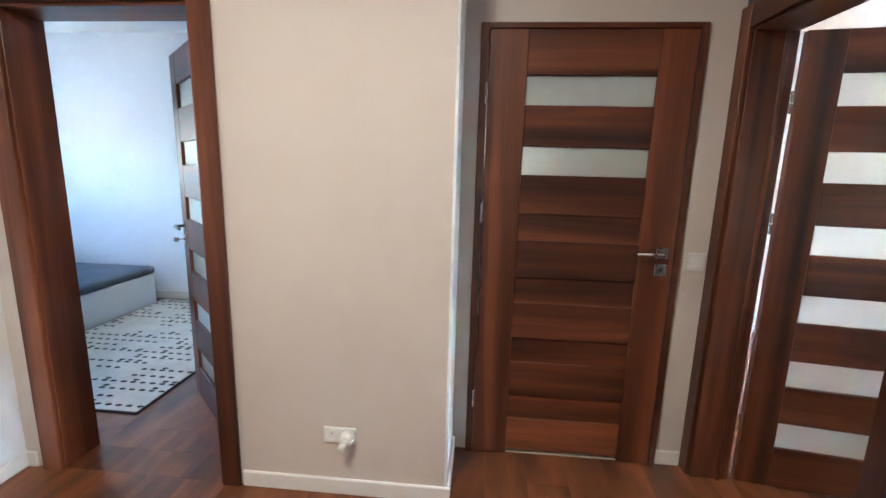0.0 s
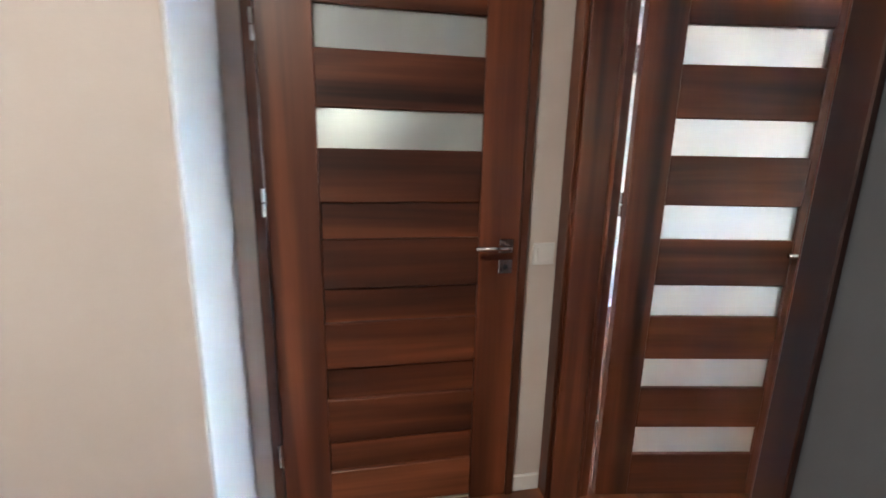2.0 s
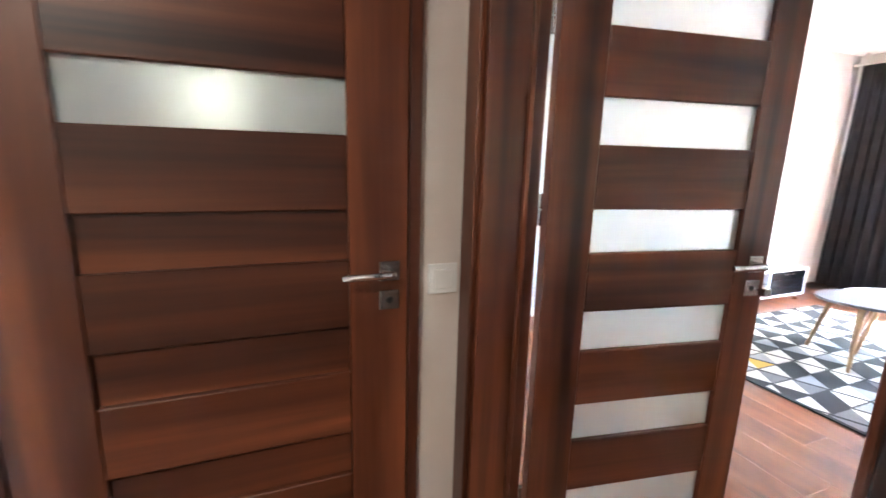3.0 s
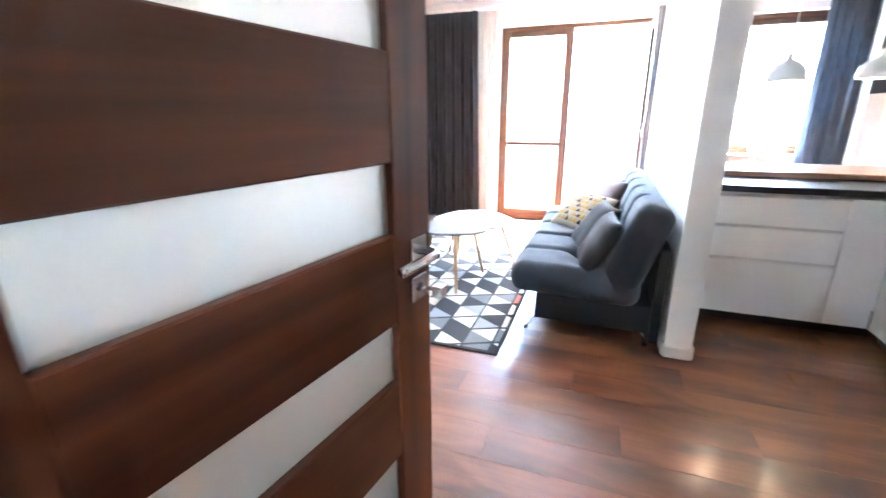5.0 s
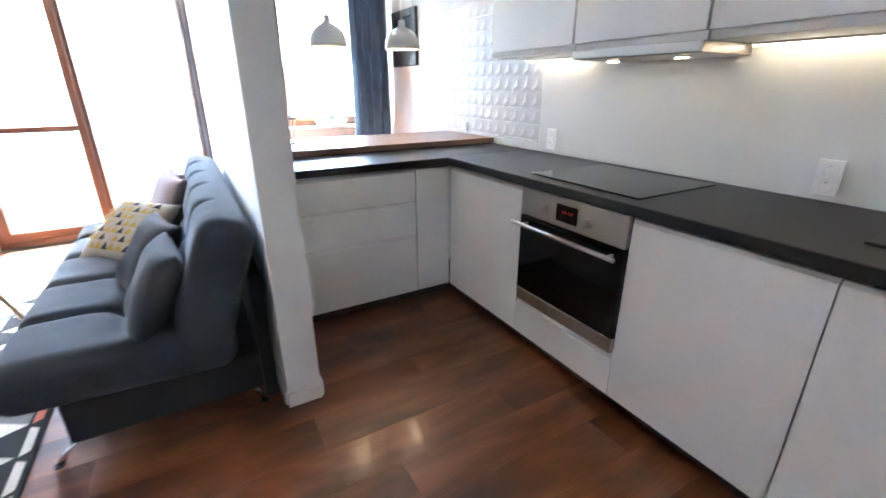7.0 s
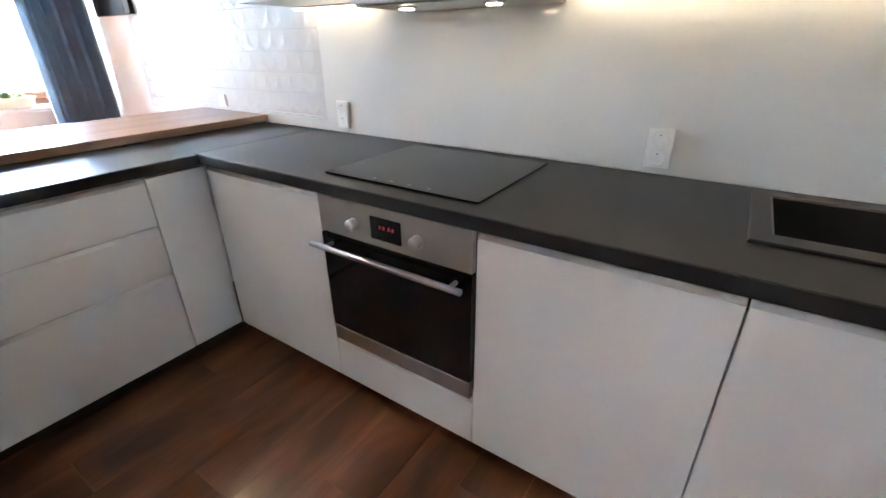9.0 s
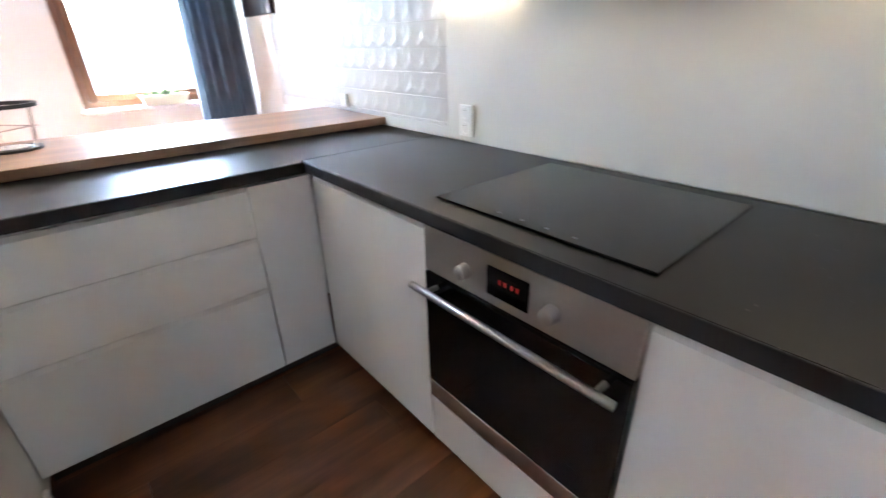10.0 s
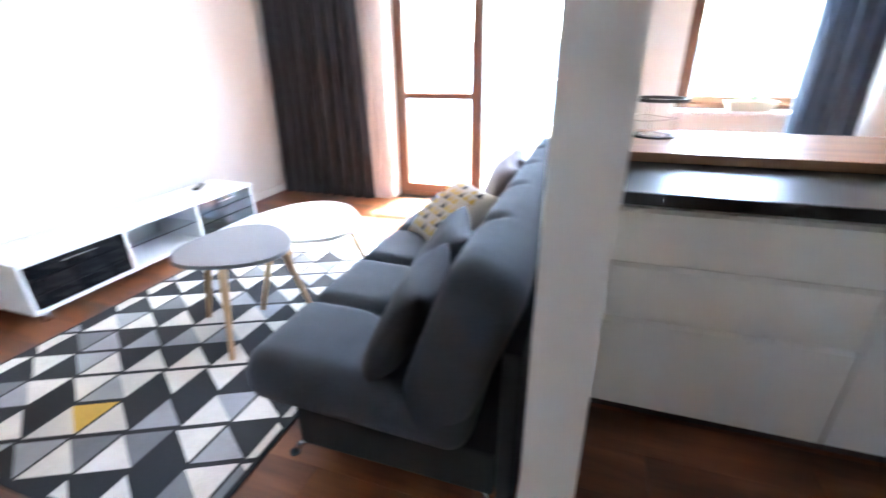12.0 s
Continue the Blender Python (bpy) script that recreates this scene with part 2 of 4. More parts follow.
def tube(points, r, n=10, bm=None, r2=None, cap=True):
    """A round bar along points, from radius r to r2."""
    bm = bm or bmesh.new()
    pts = [Vector(p) for p in points]
    rings = []
    for i, p in enumerate(pts):
        d = (pts[min(i + 1, len(pts) - 1)] - pts[max(i - 1, 0)]).normalized()
        a = d.orthogonal().normalized() if not rings else (last - d * last.dot(d)).normalized()
        last = a
        b = d.cross(a)
        rad = r if r2 is None else r + (r2 - r) * i / (len(pts) - 1)
        rings.append([bm.verts.new(p + rad * (math.cos(k * 2 * math.pi / n) * a + math.sin(k * 2 * math.pi / n) * b)) for k in range(n)])
    for q, w in zip(rings, rings[1:]):
        for k in range(n):
            bm.faces.new((q[k], q[(k + 1) % n], w[(k + 1) % n], w[k]))
    if cap:
        bm.faces.new(rings[0][::-1])
        bm.faces.new(rings[-1])
    return bm


def lathe(profile, centre, n=32, bm=None):
    """Turns (radius, height) pairs round the upright through centre."""
    bm = bm or bmesh.new()
    c = Vector(centre)
    rings = [[bm.verts.new(c + Vector((r * math.cos(k * 2 * math.pi / n), r * math.sin(k * 2 * math.pi / n), h))) for k in range(n)] for r, h in profile]
    for q, w in zip(rings, rings[1:]):
        for k in range(n):
            bm.faces.new((q[k], q[(k + 1) % n], w[(k + 1) % n], w[k]))
    return bm


def slab(outline, z0, z1, bm=None):
    """A flat piece with the given outline."""
    bm = bm or bmesh.new()
    lo = [bm.verts.new((x, y, z0)) for x, y in outline]
    hi = [bm.verts.new((x, y, z1)) for x, y in outline]
    bm.faces.new(lo[::-1])
    bm.faces.new(hi)
    for i in range(len(lo)):
        j = (i + 1) % len(lo)
        bm.faces.new((lo[i], lo[j], hi[j], hi[i]))
    return bm


def wall(name, spans, material, label, category="wall"):
    bm = bmesh.new()
    for s in spans:
        box(*s, bm=bm)
    return solid(name, bm, material, label, category)


# ---- the shell ----
H = 2.60
wall("wall_kitchen", [(-3.04, -0.14, 0, 2.8, 0.06, H)], M_WHITE, "white painted kitchen wall behind the units")
wall("wall_window", [(2.5, 0.06, 0, 2.8, 0.27, H), (2.5, 0.27, 0, 2.8, 1.19, 0.87), (2.5, 0.27, 2.27, 2.8, 1.19, H), (2.5, 1.19, 0, 2.8, 1.865, H),
                      (2.5, 1.865, 2.31, 2.8, 3.58, H), (2.5, 3.58, 0, 2.8, 4.86, H)], M_WHITE, "white painted outer wall with window openings")
wall("wall_television", [(-3.04, 4.86, 0, 2.8, 5.0, H)], M_WHITE_DIMMED, "white painted wall behind the low bench")
wall("wall_partition", [(-0.58, 1.725, 0, 2.5, 1.862, H)], M_WHITE, "white painted partition between kitchen and sofa")
wall("wall_hall_inner", [(-3.12, -0.9, 0, -3.04, 1.888, H), (-3.12, 2.755, 0, -3.04, 5.0, H), (-3.12, 1.888, 2.02, -3.04, 2.755, H)], M_WHITE, "white painted wall beside the living room door")
wall("wall_hall_dark", [(-3.2, -0.9, 0, -3.12, 1.888, H), (-3.2, 2.755, 0, -3.12, 2.81, H), (-3.2, 1.888, 2.02, -3.12, 2.755, H)], M_DARKWALL, "dark grey painted hall wall")
wall("wall_bath", [(-4.35, 2.81, 0, -4.262, 2.93, H), (-3.365, 2.81, 0, -3.12, 2.93, H), (-4.262, 2.81, 2.03, -3.365, 2.93, H)], M_BEIGE, "beige painted hall wall round the closed door")
wall("wall_hall_beige", [(-5.30, 2.43, 0, -4.36, 2.93, H)], M_BEIGE, "smooth beige painted hall wall")
# cool white here puts the living room's daylight into the return's colour
wall("wall_hall_return", [(-4.36, 2.434, 0, -4.35, 2.93, H)], M_COOL, "white return of the beige wall, tinted cool for daylight")
wall("wall_bedroom_door", [(-6.32, 2.43, 0, -6.16, 2.60, H), (-6.16, 2.43, 2.03, -5.30, 2.60, H)], M_BEIGE, "beige painted wall over the bedroom door")
wall("wall_hall_left", [(-6.44, -0.9, 0, -6.32, 2.60, H)], M_COOL, "white painted hall wall")
wall("wall_hall_back", [(-6.44, -1.05, 0, -3.04, -0.9, H)], M_WHITE, "white painted wall closing the hall")
wall("wall_bedroom_far", [(-9.2, 4.9, 0, -3.04, 5.05, H)], M_COOL, "cool white painted bedroom wall")
wall("wall_bedroom_left", [(-9.2, 2.43, 0, -9.05, 3.3, H), (-9.2, 4.0, 0, -9.05, 4.9, H), (-9.2, 3.3, 0, -9.05, 4.0, 1.1), (-9.2, 3.3, 1.85, -9.05, 4.0, H)], M_COOL, "cool white bedroom wall with a window")
wall("wall_bedroom_front", [(-9.05, 2.43, 0, -6.44, 2.60, H)], M_COOL, "cool white bedroom wall")
wall("wall_bedroom_right", [(-5.05, 2.93, 0, -4.95, 4.9, H)], M_COOL, "cool white wall between bedroom and bathroom")
solid("ceiling", box(-9.2, -1.05, H, 2.8, 5.05, H + 0.15), M_CEIL, "flat white painted ceiling", "ceiling")
solid("floor", box(-9.2, -1.05, -0.2, 2.8, 5.05, -0.012), M_SLAB, "reddish brown wood laminate floor of long planks", "floor")


def skirting(x0, y0, x1, y1, h=0.075):
    solid("baseboard", box(x0, y0, 0, x1, y1, h, 0.004), M_SKIRT, "white lacquered skirting board along the wall", "baseboard")


skirting(-5.26, 2.415, -4.335, 2.43)
skirting(-4.35, 2.432, -4.335, 2.795)
skirting(-6.32, -0.9, -6.305, 2.43)
skirting(-6.305, 2.415, -6.26, 2.43)
skirting(-3.35, 2.795, -3.225, 2.81)
skirting(-9.05, 4.885, -5.05, 4.90, 0.09)
skirting(-3.04, 4.845, 2.5, 4.86)
skirting(2.485, 3.6, 2.5, 4.845)
skirting(2.485, 1.20, 2.5, 1.725)
skirting(-0.57, 1.862, 2.5, 1.876)
skirting(-0.594, 1.722, -0.58, 1.866, 0.07)
skirting(-0.58, 1.711, -0.02, 1.725)

# ---- doors ----
ROWS = (1.70, 1.40, 1.10, 0.80, 0.50, 0.20)


def rosette_set(leaf, x, z, side, lever, key=False):
    """Square rosettes and a lever on one face. side: -1 or 1, the way the face looks; lever: the way the lever points."""
    y = 0.02 * side
    hs = part("handle", box(x - 0.026, y, z - 0.026, x + 0.026, y + 0.009 * side, z + 0.026, 0.002), M_CHROME, leaf, "satin chrome lever handle")
    part("lever", tube([(x, y + 0.005 * side, z), (x, y + 0.045 * side, z), (x + 0.012 * lever, y + 0.052 * side, z), (x + 0.125 * lever, y + 0.052 * side, z)], 0.009, 10), M_CHROME, hs, smooth=True)
    lk = part("lock_plate", box(x - 0.026, y, z - 0.103, x + 0.026, y + 0.008 * side, z - 0.051, 0.002), M_CHROME, leaf, "square chrome keyhole plate")
    part("keyhole", tube([(x, y + 0.006 * side, z - 0.077), (x, y + 0.0095 * side, z - 0.077)], 0.009, 12), M_BLACK, lk)
    if key:
        k = tube([(x, y + 0.005 * side, z - 0.077), (x, y + 0.04 * side, z - 0.077)], 0.003, 8)
        box(x - 0.012, y + 0.04 * side - 0.001, z - 0.089, x + 0.012, y + 0.062 * side, z - 0.065, 0.001, bm=k)
        part("key", k, M_CHROME, lk, "steel key in the lock")


def door_leaf(door, width, glazed, stile_a=0.162, stile_b=0.125, z0=0.008, top=1.985, undercut=0.0):
    """A leaf in its own space: hinge edge at x = 0, face in the xz plane, 40 mm thick."""
    leaf = door
    for name, a, b in (("stile", 0, stile_a), ("stile", width - stile_b, width)):
        part(name, box(a, -0.02, z0, b, 0.02, top, 0.002), M_DOORV, leaf)
    xa, xb = stile_a, width - stile_b
    edges = [top] + [v for r in ROWS for v in (r + 0.125, r)] + [z0]
    for i in range(0, len(edges), 2):
        lo = edges[i + 1]
        if i == len(edges) - 2:
            lo += undercut
        part("rail", box(xa + 0.0006, -0.0195, lo, xb - 0.0006, 0.0195, edges[i], 0.003), M_DOORH, leaf)
    for i, r in enumerate(ROWS):
        if i < glazed:
            part("pane", box(xa - 0.004, -0.003, r - 0.004, xb + 0.004, 0.003, r + 0.129), M_FROST, leaf, "frosted glass strip")
        else:
            part("panel", box(xa + 0.0005, -0.003, r, xb - 0.0005, 0.003, r + 0.125), M_DOORH, leaf, "recessed walnut panel")


def hinges(leaf, x, y, zs):
    for z in zs:
        h = part("hinge", tube([(x, y, z - 0.045), (x, y, z - 0.002)], 0.0075, 10), M_CHROME, leaf, "chrome hinge")
        tube([(x, y, z + 0.002), (x, y, z + 0.045)], 0.0075, 10, bm=(hb := bmesh.new()))
        part("hinge_barrel", hb, M_CHROME, h)


# closed bathroom door
d = thing("door_1", "closed walnut door with two frosted strips and four panels", "door", (-4.243, 2.805, 0), 0, kind="structure", local=True)
door_leaf(d, 0.862, 2, 0.165, 0.150, top=2.01, undercut=0.022)
rosette_set(d, 0.812, 1.068, -1, -1)
hinges(d, -0.006, -0.026, (1.748, 1.225, 0.30))
f = thing("door_casing", "walnut door casing of the bathroom door", "door frame", (-4.26, 2.81, 0), kind="structure")
part("jamb", box(-4.281, 2.782, 0, -4.246, 2.929, 2.036, 0.003), M_DOORV, f)
part("jamb", box(-3.378, 2.782, 0, -3.347, 2.929, 2.036, 0.003), M_DOORV, f)
part("head", box(-4.2455, 2.782, 2.012, -3.3785, 2.929, 2.036, 0.003), M_DOORH, f)
part("threshold", box(-4.24, 2.80, 0.0005, -3.38, 2.93, 0.007, 0.002), plain("pale threshold strip", (0.55, 0.47, 0.36), 0.4), f, "pale threshold strip")

# living room door, open into the room
d = thing("door_2", "open walnut door with six frosted glass strips", "door", (-3.005, 2.737, 0), -9.0, kind="structure", local=True)
door_leaf(d, 0.762, 6, 0.138, 0.118)
rosette_set(d, 0.712, 1.055, -1, -1, True)
rosette_set(d, 0.712, 1.055, 1, -1)
hinges(d, -0.004, 0.026, (1.72, 1.22, 0.28))
f = thing("door_casing", "walnut casing of the living room doorway", "door frame", (-3.12, 2.74, 0), kind="structure")
for y0, y1 in ((2.722, 2.757), (1.886, 1.920)):
    part("jamb", box(-3.205, y0, 0, -3.035, y1, 2.0, 0.002), M_DOORV, f)
for y0, y1 in ((2.736, 2.808), (1.845, 1.904)):
    part("trim", box(-3.222, y0, 0, -3.2055, y1, 2.09, 0.003), M_DOORV, f)
for y0, y1 in ((2.776, 2.84), (1.83, 1.902)):
    part("trim", box(-3.0345, y0, 0, -3.018, y1, 2.07, 0.003), M_DOORV, f)
part("head", box(-3.205, 1.9205, 1.985, -3.035, 2.7215, 2.02, 0.002), M_DOORY, f)
part("head_trim", box(-3.222, 1.9045, 1.998, -3.2055, 2.7355, 2.09, 0.003), M_DOORY, f)
part("head_trim", box(-3.0345, 1.9025, 1.998, -3.018, 2.7755, 2.07, 0.003), M_DOORY, f)
part("door_stop", box(-3.09, 2.712, 0, -3.075, 2.7215, 1.985, 0.001), M_DOORV, f)

# bedroom door, half open
d = thing("door_3", "half open walnut door with six frosted glass strips", "door", (-5.375, 2.615, 0), 136.5, kind="structure", local=True)
door_leaf(d, 0.83, 6, 0.16, 0.12)
rosette_set(d, 0.775, 1.055, 1, -1, True)
rosette_set(d, 0.775, 1.055, -1, -1)
f = thing("door_casing", "walnut casing of the bedroom doorway", "door frame", (-5.75, 2.5, 0), kind="structure")
for x0, x1 in ((-6.162, -6.122), (-5.365, -5.298)):
    part("jamb", box(x0, 2.425, 0, x1, 2.605, 2.0, 0.002), M_DOORV, f)
for x0, x1 in ((-6.225, -6.13), (-5.352, -5.268)):
    part("trim", box(x0, 2.408, 0, x1, 2.4248, 2.09, 0.003), M_DOORV, f)
part("head", box(-6.1215, 2.425, 1.985, -5.3655, 2.605, 2.02, 0.002), M_DOORH, f)
part("head_trim", box(-6.1295, 2.408, 1.998, -5.3525, 2.4248, 2.09, 0.003), M_DOORH, f)


# ---- windows ----
def glazing(parent, y0, y1, z0, z1, x=2.655):
    p = part("pane", box(x - 0.004, y0, z0, x + 0.004, y1, z1), M_PANE, parent, "clear window pane")
    p.visible_shadow = False


w = thing("window_1", "brown wooden balcony door and window, full height", "window", (2.655, 2.7, 0), kind="structure")
X0, X1 = 2.615, 2.70
part("frame_side", box(X0, 3.535, 0, X1, 3.58, 2.31, 0.004), M_PINEZ, w)
part("frame_side", box(X0, 1.866, 0, X1, 1.905, 2.31, 0.004), M_PINEZ, w)
part("frame_head", box(X0, 1.9055, 2.265, X1, 3.5345, 2.31, 0.004), M_PINEY, w)
part("frame_foot", box(X0, 1.9055, 0, X1, 3.5345, 0.055, 0.004), M_PINEY, w)
a, b = 2.772, 3.533
sash = part("sash", box(X0 - 0.022, b - 0.062, 0.057, X1 - 0.02, b, 2.262, 0.006), M_PINEZ, w, "brown wooden sash")
part("stile", box(X0 - 0.022, a, 0.057, X1 - 0.02, a + 0.062, 2.262, 0.006), M_PINEZ, sash)
part("top_rail", box(X0 - 0.0215, a + 0.0625, 2.195, X1 - 0.0205, b - 0.0625, 2.262, 0.006), M_PINEY, sash)
part("bottom_rail", box(X0 - 0.0215, a + 0.0625, 0.057, X1 - 0.0205, b - 0.0625, 0.135, 0.006), M_PINEY, sash)
part("cross_rail", box(X0 - 0.0215, a + 0.0625, 0.945, X1 - 0.0205, b - 0.0625, 0.995, 0.006), M_PINEY, sash)
glazing(w, a + 0.06, b - 0.06, 0.13, 0.948)
glazing(w, a + 0.06, b - 0.06, 0.992, 2.20)
# the balcony door leaf stands open, swung in along the partition
LX0, LX1, LY0, LY1 = 1.785, 2.605, 1.885, 1.945
leaf = part("door_leaf", box(LX1 - 0.075, LY0, 0.057, LX1, LY1, 2.262, 0.006), M_PINEZ, w, "open brown wooden balcony door leaf")
part("stile", box(LX0, LY0, 0.057, LX0 + 0.075, LY1, 2.262, 0.006), M_PINEZ, leaf)
part("top_rail", box(LX0 + 0.0755, LY0 + 0.0005, 2.187, LX1 - 0.0755, LY1 - 0.0005, 2.262, 0.006), M_DOORH, leaf)
part("bottom_rail", box(LX0 + 0.0755, LY0 + 0.0005, 0.057, LX1 - 0.0755, LY1 - 0.0005, 0.142, 0.006), M_DOORH, leaf)
pane = part("pane", box(LX0 + 0.07, 1.911, 0.137, LX1 - 0.07, 1.919, 2.192), M_PANE, leaf, "clear window pane")
pane.visible_shadow = False
part("seal", box(LX0 - 0.004, LY0 + 0.018, 0.062, LX0 - 0.0003, LY1 - 0.018, 2.257, 0.001), M_GREYTOP, leaf, "grey rubber seal")
part("mullion", box(X0, 2.7355, 0.0555, X1, 2.7715, 2.2645, 0.004), M_PINEZ, w)
hd = part("handle", box(LX0 + 0.022, LY1 + 0.0003, 1.09, LX0 + 0.052, LY1 + 0.011, 1.23, 0.003), M_CHROME, w, "grey metal door handle")
part("lever", tube([(LX0 + 0.037, LY1 + 0.008, 1.16), (LX0 + 0.037, LY1 + 0.05, 1.16), (LX0 + 0.05, LY1 + 0.056, 1.16), (LX0 + 0.15, LY1 + 0.056, 1.16)], 0.008), M_CHROME, hd, smooth=True)

w = thing("window_2", "brown wooden window over a white sill", "window", (2.655, 0.7, 0.87), kind="structure")
part("frame_side", box(X0, 1.145, 0.905, X1, 1.19, 2.27, 0.004), M_PINEZ, w)
part("frame_side", box(X0, 0.27, 0.905, X1, 0.315, 2.27, 0.004), M_PINEZ, w)
part("frame_head", box(X0, 0.3155, 2.225, X1, 1.1445, 2.27, 0.004), M_PINEY, w)
part("frame_foot", box(X0, 0.3155, 0.905, X1, 1.1445, 0.945, 0.004), M_PINEY, w)
s = part("sash", box(X0 - 0.022, 1.085, 0.947, X1 - 0.02, 1.143, 2.223, 0.006), M_PINEZ, w, "brown wooden sash")
part("stile", box(X0 - 0.022, 0.317, 0.947, X1 - 0.02, 0.375, 2.223, 0.006), M_PINEZ, s)
part("top_rail", box(X0 - 0.0215, 0.3755, 2.165, X1 - 0.0205, 1.0845, 2.223, 0.006), M_PINEY, s)
part("bottom_rail", box(X0 - 0.0215, 0.3755, 0.947, X1 - 0.0205, 1.0845, 1.0, 0.006), M_PINEY, s)
glazing(w, 0.37, 1.09, 0.995, 2.17)
part("window_sill", box(2.44, 0.23, 0.872, 2.614, 1.21, 0.902, 0.006), M_SKIRT, w, "white window sill")

w = thing("window_3", "white bedroom window", "window", (-9.12, 3.65, 0.9), kind="structure")
for s4 in ((3.3, 1.1, 3.36, 1.85), (3.94, 1.1, 4.0, 1.85), (3.3605, 1.1, 3.9395, 1.16), (3.3605, 1.79, 3.9395, 1.85)):
    part("frame", box(-9.16, s4[0], s4[1], -9.10, s4[2], s4[3], 0.004), M_SKIRT, w)

# ---- outside ----
solid("ground", box(-3000, -3000, -9.2, 3000, 3000, -9.0), M_GROUND, "pale paved ground far below the balcony", "ground")
b = thing("balcony", "balcony with tan tiles and a rendered parapet", "balcony", (3.4, 2.6, -0.2), kind="structure")
part("slab", box(2.802, 0.9, -0.2, 4.1, 4.6, -0.04), M_CONC, b)
part("parapet", box(4.02, 0.9, -0.04, 4.1, 4.6, 0.55), M_CONC, b, "tan parapet")
part("rail", tube([(4.06, 0.9, 1.05), (4.06, 4.6, 1.05)], 0.022), M_STEEL, b, smooth=True)
for y in (0.95, 1.8, 2.65, 3.5, 4.4):
    part("post", tube([(4.06, y, 0.55), (4.06, y, 1.03)], 0.014), M_STEEL, b, smooth=True)
hb = thing("apartment_building", "pale far apartment building opposite the balcony", "building", (70, 8, -9), kind="structure")
part("wall", box(62, -16, -9, 76, 34, 3.2), M_RENDER, hb)
part("roof", box(61.5, -16.5, 3.2, 76.5, 34.5, 3.6), M_STEEL, hb)
M_FARWIN = plain("far window glass", (0.42, 0.46, 0.52), 0.3)
for k in range(4):
    for j in range(12):
        part("window", box(61.93, -14 + j * 4, -7.2 + k * 2.8, 61.97, -12.4 + j * 4, -5.7 + k * 2.8), M_FARWIN, hb)

# ---- kitchen units ----
ZB, ZT = 0.075, 0.845


def front(parent, a, b, z0, z1, plane, face):
    """A handleless front, its top edge cut back as a grip."""
    bm = bmesh.new()
    if face == "y":
        prof = [(plane - 0.019, z0), (plane, z0), (plane, z1 - 0.016), (plane - 0.013, z1 - 0.004), (plane - 0.019, z1 - 0.004)]
        ra = [bm.verts.new((a, y, z)) for y, z in prof]
        rb = [bm.verts.new((b, y, z)) for y, z in prof]
    else:
        prof = [(plane + 0.019, z0), (plane, z0), (plane, z1 - 0.016), (plane + 0.013, z1 - 0.004), (plane + 0.019, z1 - 0.004)]
        ra = [bm.verts.new((x, a, z)) for x, z in prof]
        rb = [bm.verts.new((x, b, z)) for x, z in prof]
    bm.faces.new(ra[::-1])
    bm.faces.new(rb)
    for i in range(5):
        j = (i + 1) % 5
        bm.faces.new((ra[i], ra[j], rb[j], rb[i]))
    return part("front", bm, M_FRONT, parent)


def base_unit(label, x0, x1, fronts=((ZB, ZT),), top=0.859):
    u = thing("base_cabinet", label, "cabinet", ((x0 + x1) / 2, 0.4, 0), group="kitchen base cabinets")
    part("body", box(x0 + 0.001, 0.066, 0.09, x1 - 0.001, 0.678, top), M_CARC, u)
    for z0, z1 in fronts:
        front(u, x0 + 0.0015, x1 - 0.0015, z0, z1, 0.703, "y")
    part("plinth", box(x0, 0.63, 0, x1, 0.645, 0.089), M_PLINTH, u, "dark brown plinth")
    return u


base_unit("matt white handleless corner base cabinet", -0.655, 0.02)
base_unit("matt white handleless dishwasher front under the worktop", -1.868, -1.268, top=0.70)
base_unit("matt white handleless sink cabinet", -2.47, -1.870, top=0.70)
ou = thing("oven_cabinet", "white cabinet housing the built-in oven", "cabinet", (-0.96, 0.4, 0), group="kitchen base cabinets")
part("side", box(-0.673, 0.066, 0.09, -0.657, 0.69, 0.859), M_CARC, ou)
part("side", box(-1.2675, 0.066, 0.09, -1.262, 0.69, 0.859), M_CARC, ou)
part("shelf", box(-1.2615, 0.066, 0.09, -0.6735, 0.678, 0.262), M_CARC, ou)
front(ou, -1.2655, -0.6585, ZB, 0.262, 0.703, "y")
part("plinth", box(-1.267, 0.63, 0, -0.656, 0.645, 0.089), M_PLINTH, ou, "dark brown plinth")

pu = thing("drawer_cabinet", "matt white handleless cabinet with three wide drawers", "cabinet", (0.3, 1.32, 0), group="kitchen base cabinets")
part("body", box(0.05, 0.935, 0.09, 0.55, 1.705, 0.859), M_CARC, pu)
for z0, z1 in ((ZB, 0.445), (0.45, 0.655), (0.66, ZT)):
    front(pu, 0.937, 1.7205, z0, z1, 0.026, "x")
part("plinth", box(0.085, 0.93, 0, 0.10, 1.712, 0.089), M_PLINTH, pu, "dark brown plinth")
pf = thing("corner_filler", "narrow matt white corner filler panel", "panel", (0.1, 0.82, 0))
part("panel", box(0.026, 0.706, ZB, 0.045, 0.932, ZT, 0.001), M_FRONT, pf)
part("body", box(0.05, 0.70, 0.09, 0.55, 0.933, 0.859), M_CARC, pf)
part("plinth", box(0.085, 0.65, 0, 0.10, 0.9295, 0.089), M_PLINTH, pf)
pb = thing("bar_back_panel", "white back panel carrying the bar top", "panel", (0.575, 0.9, 0))
part("panel", box(0.56, 0.066, 0, 0.60, 1.72, 0.859, 0.001), M_FRONT, pb)


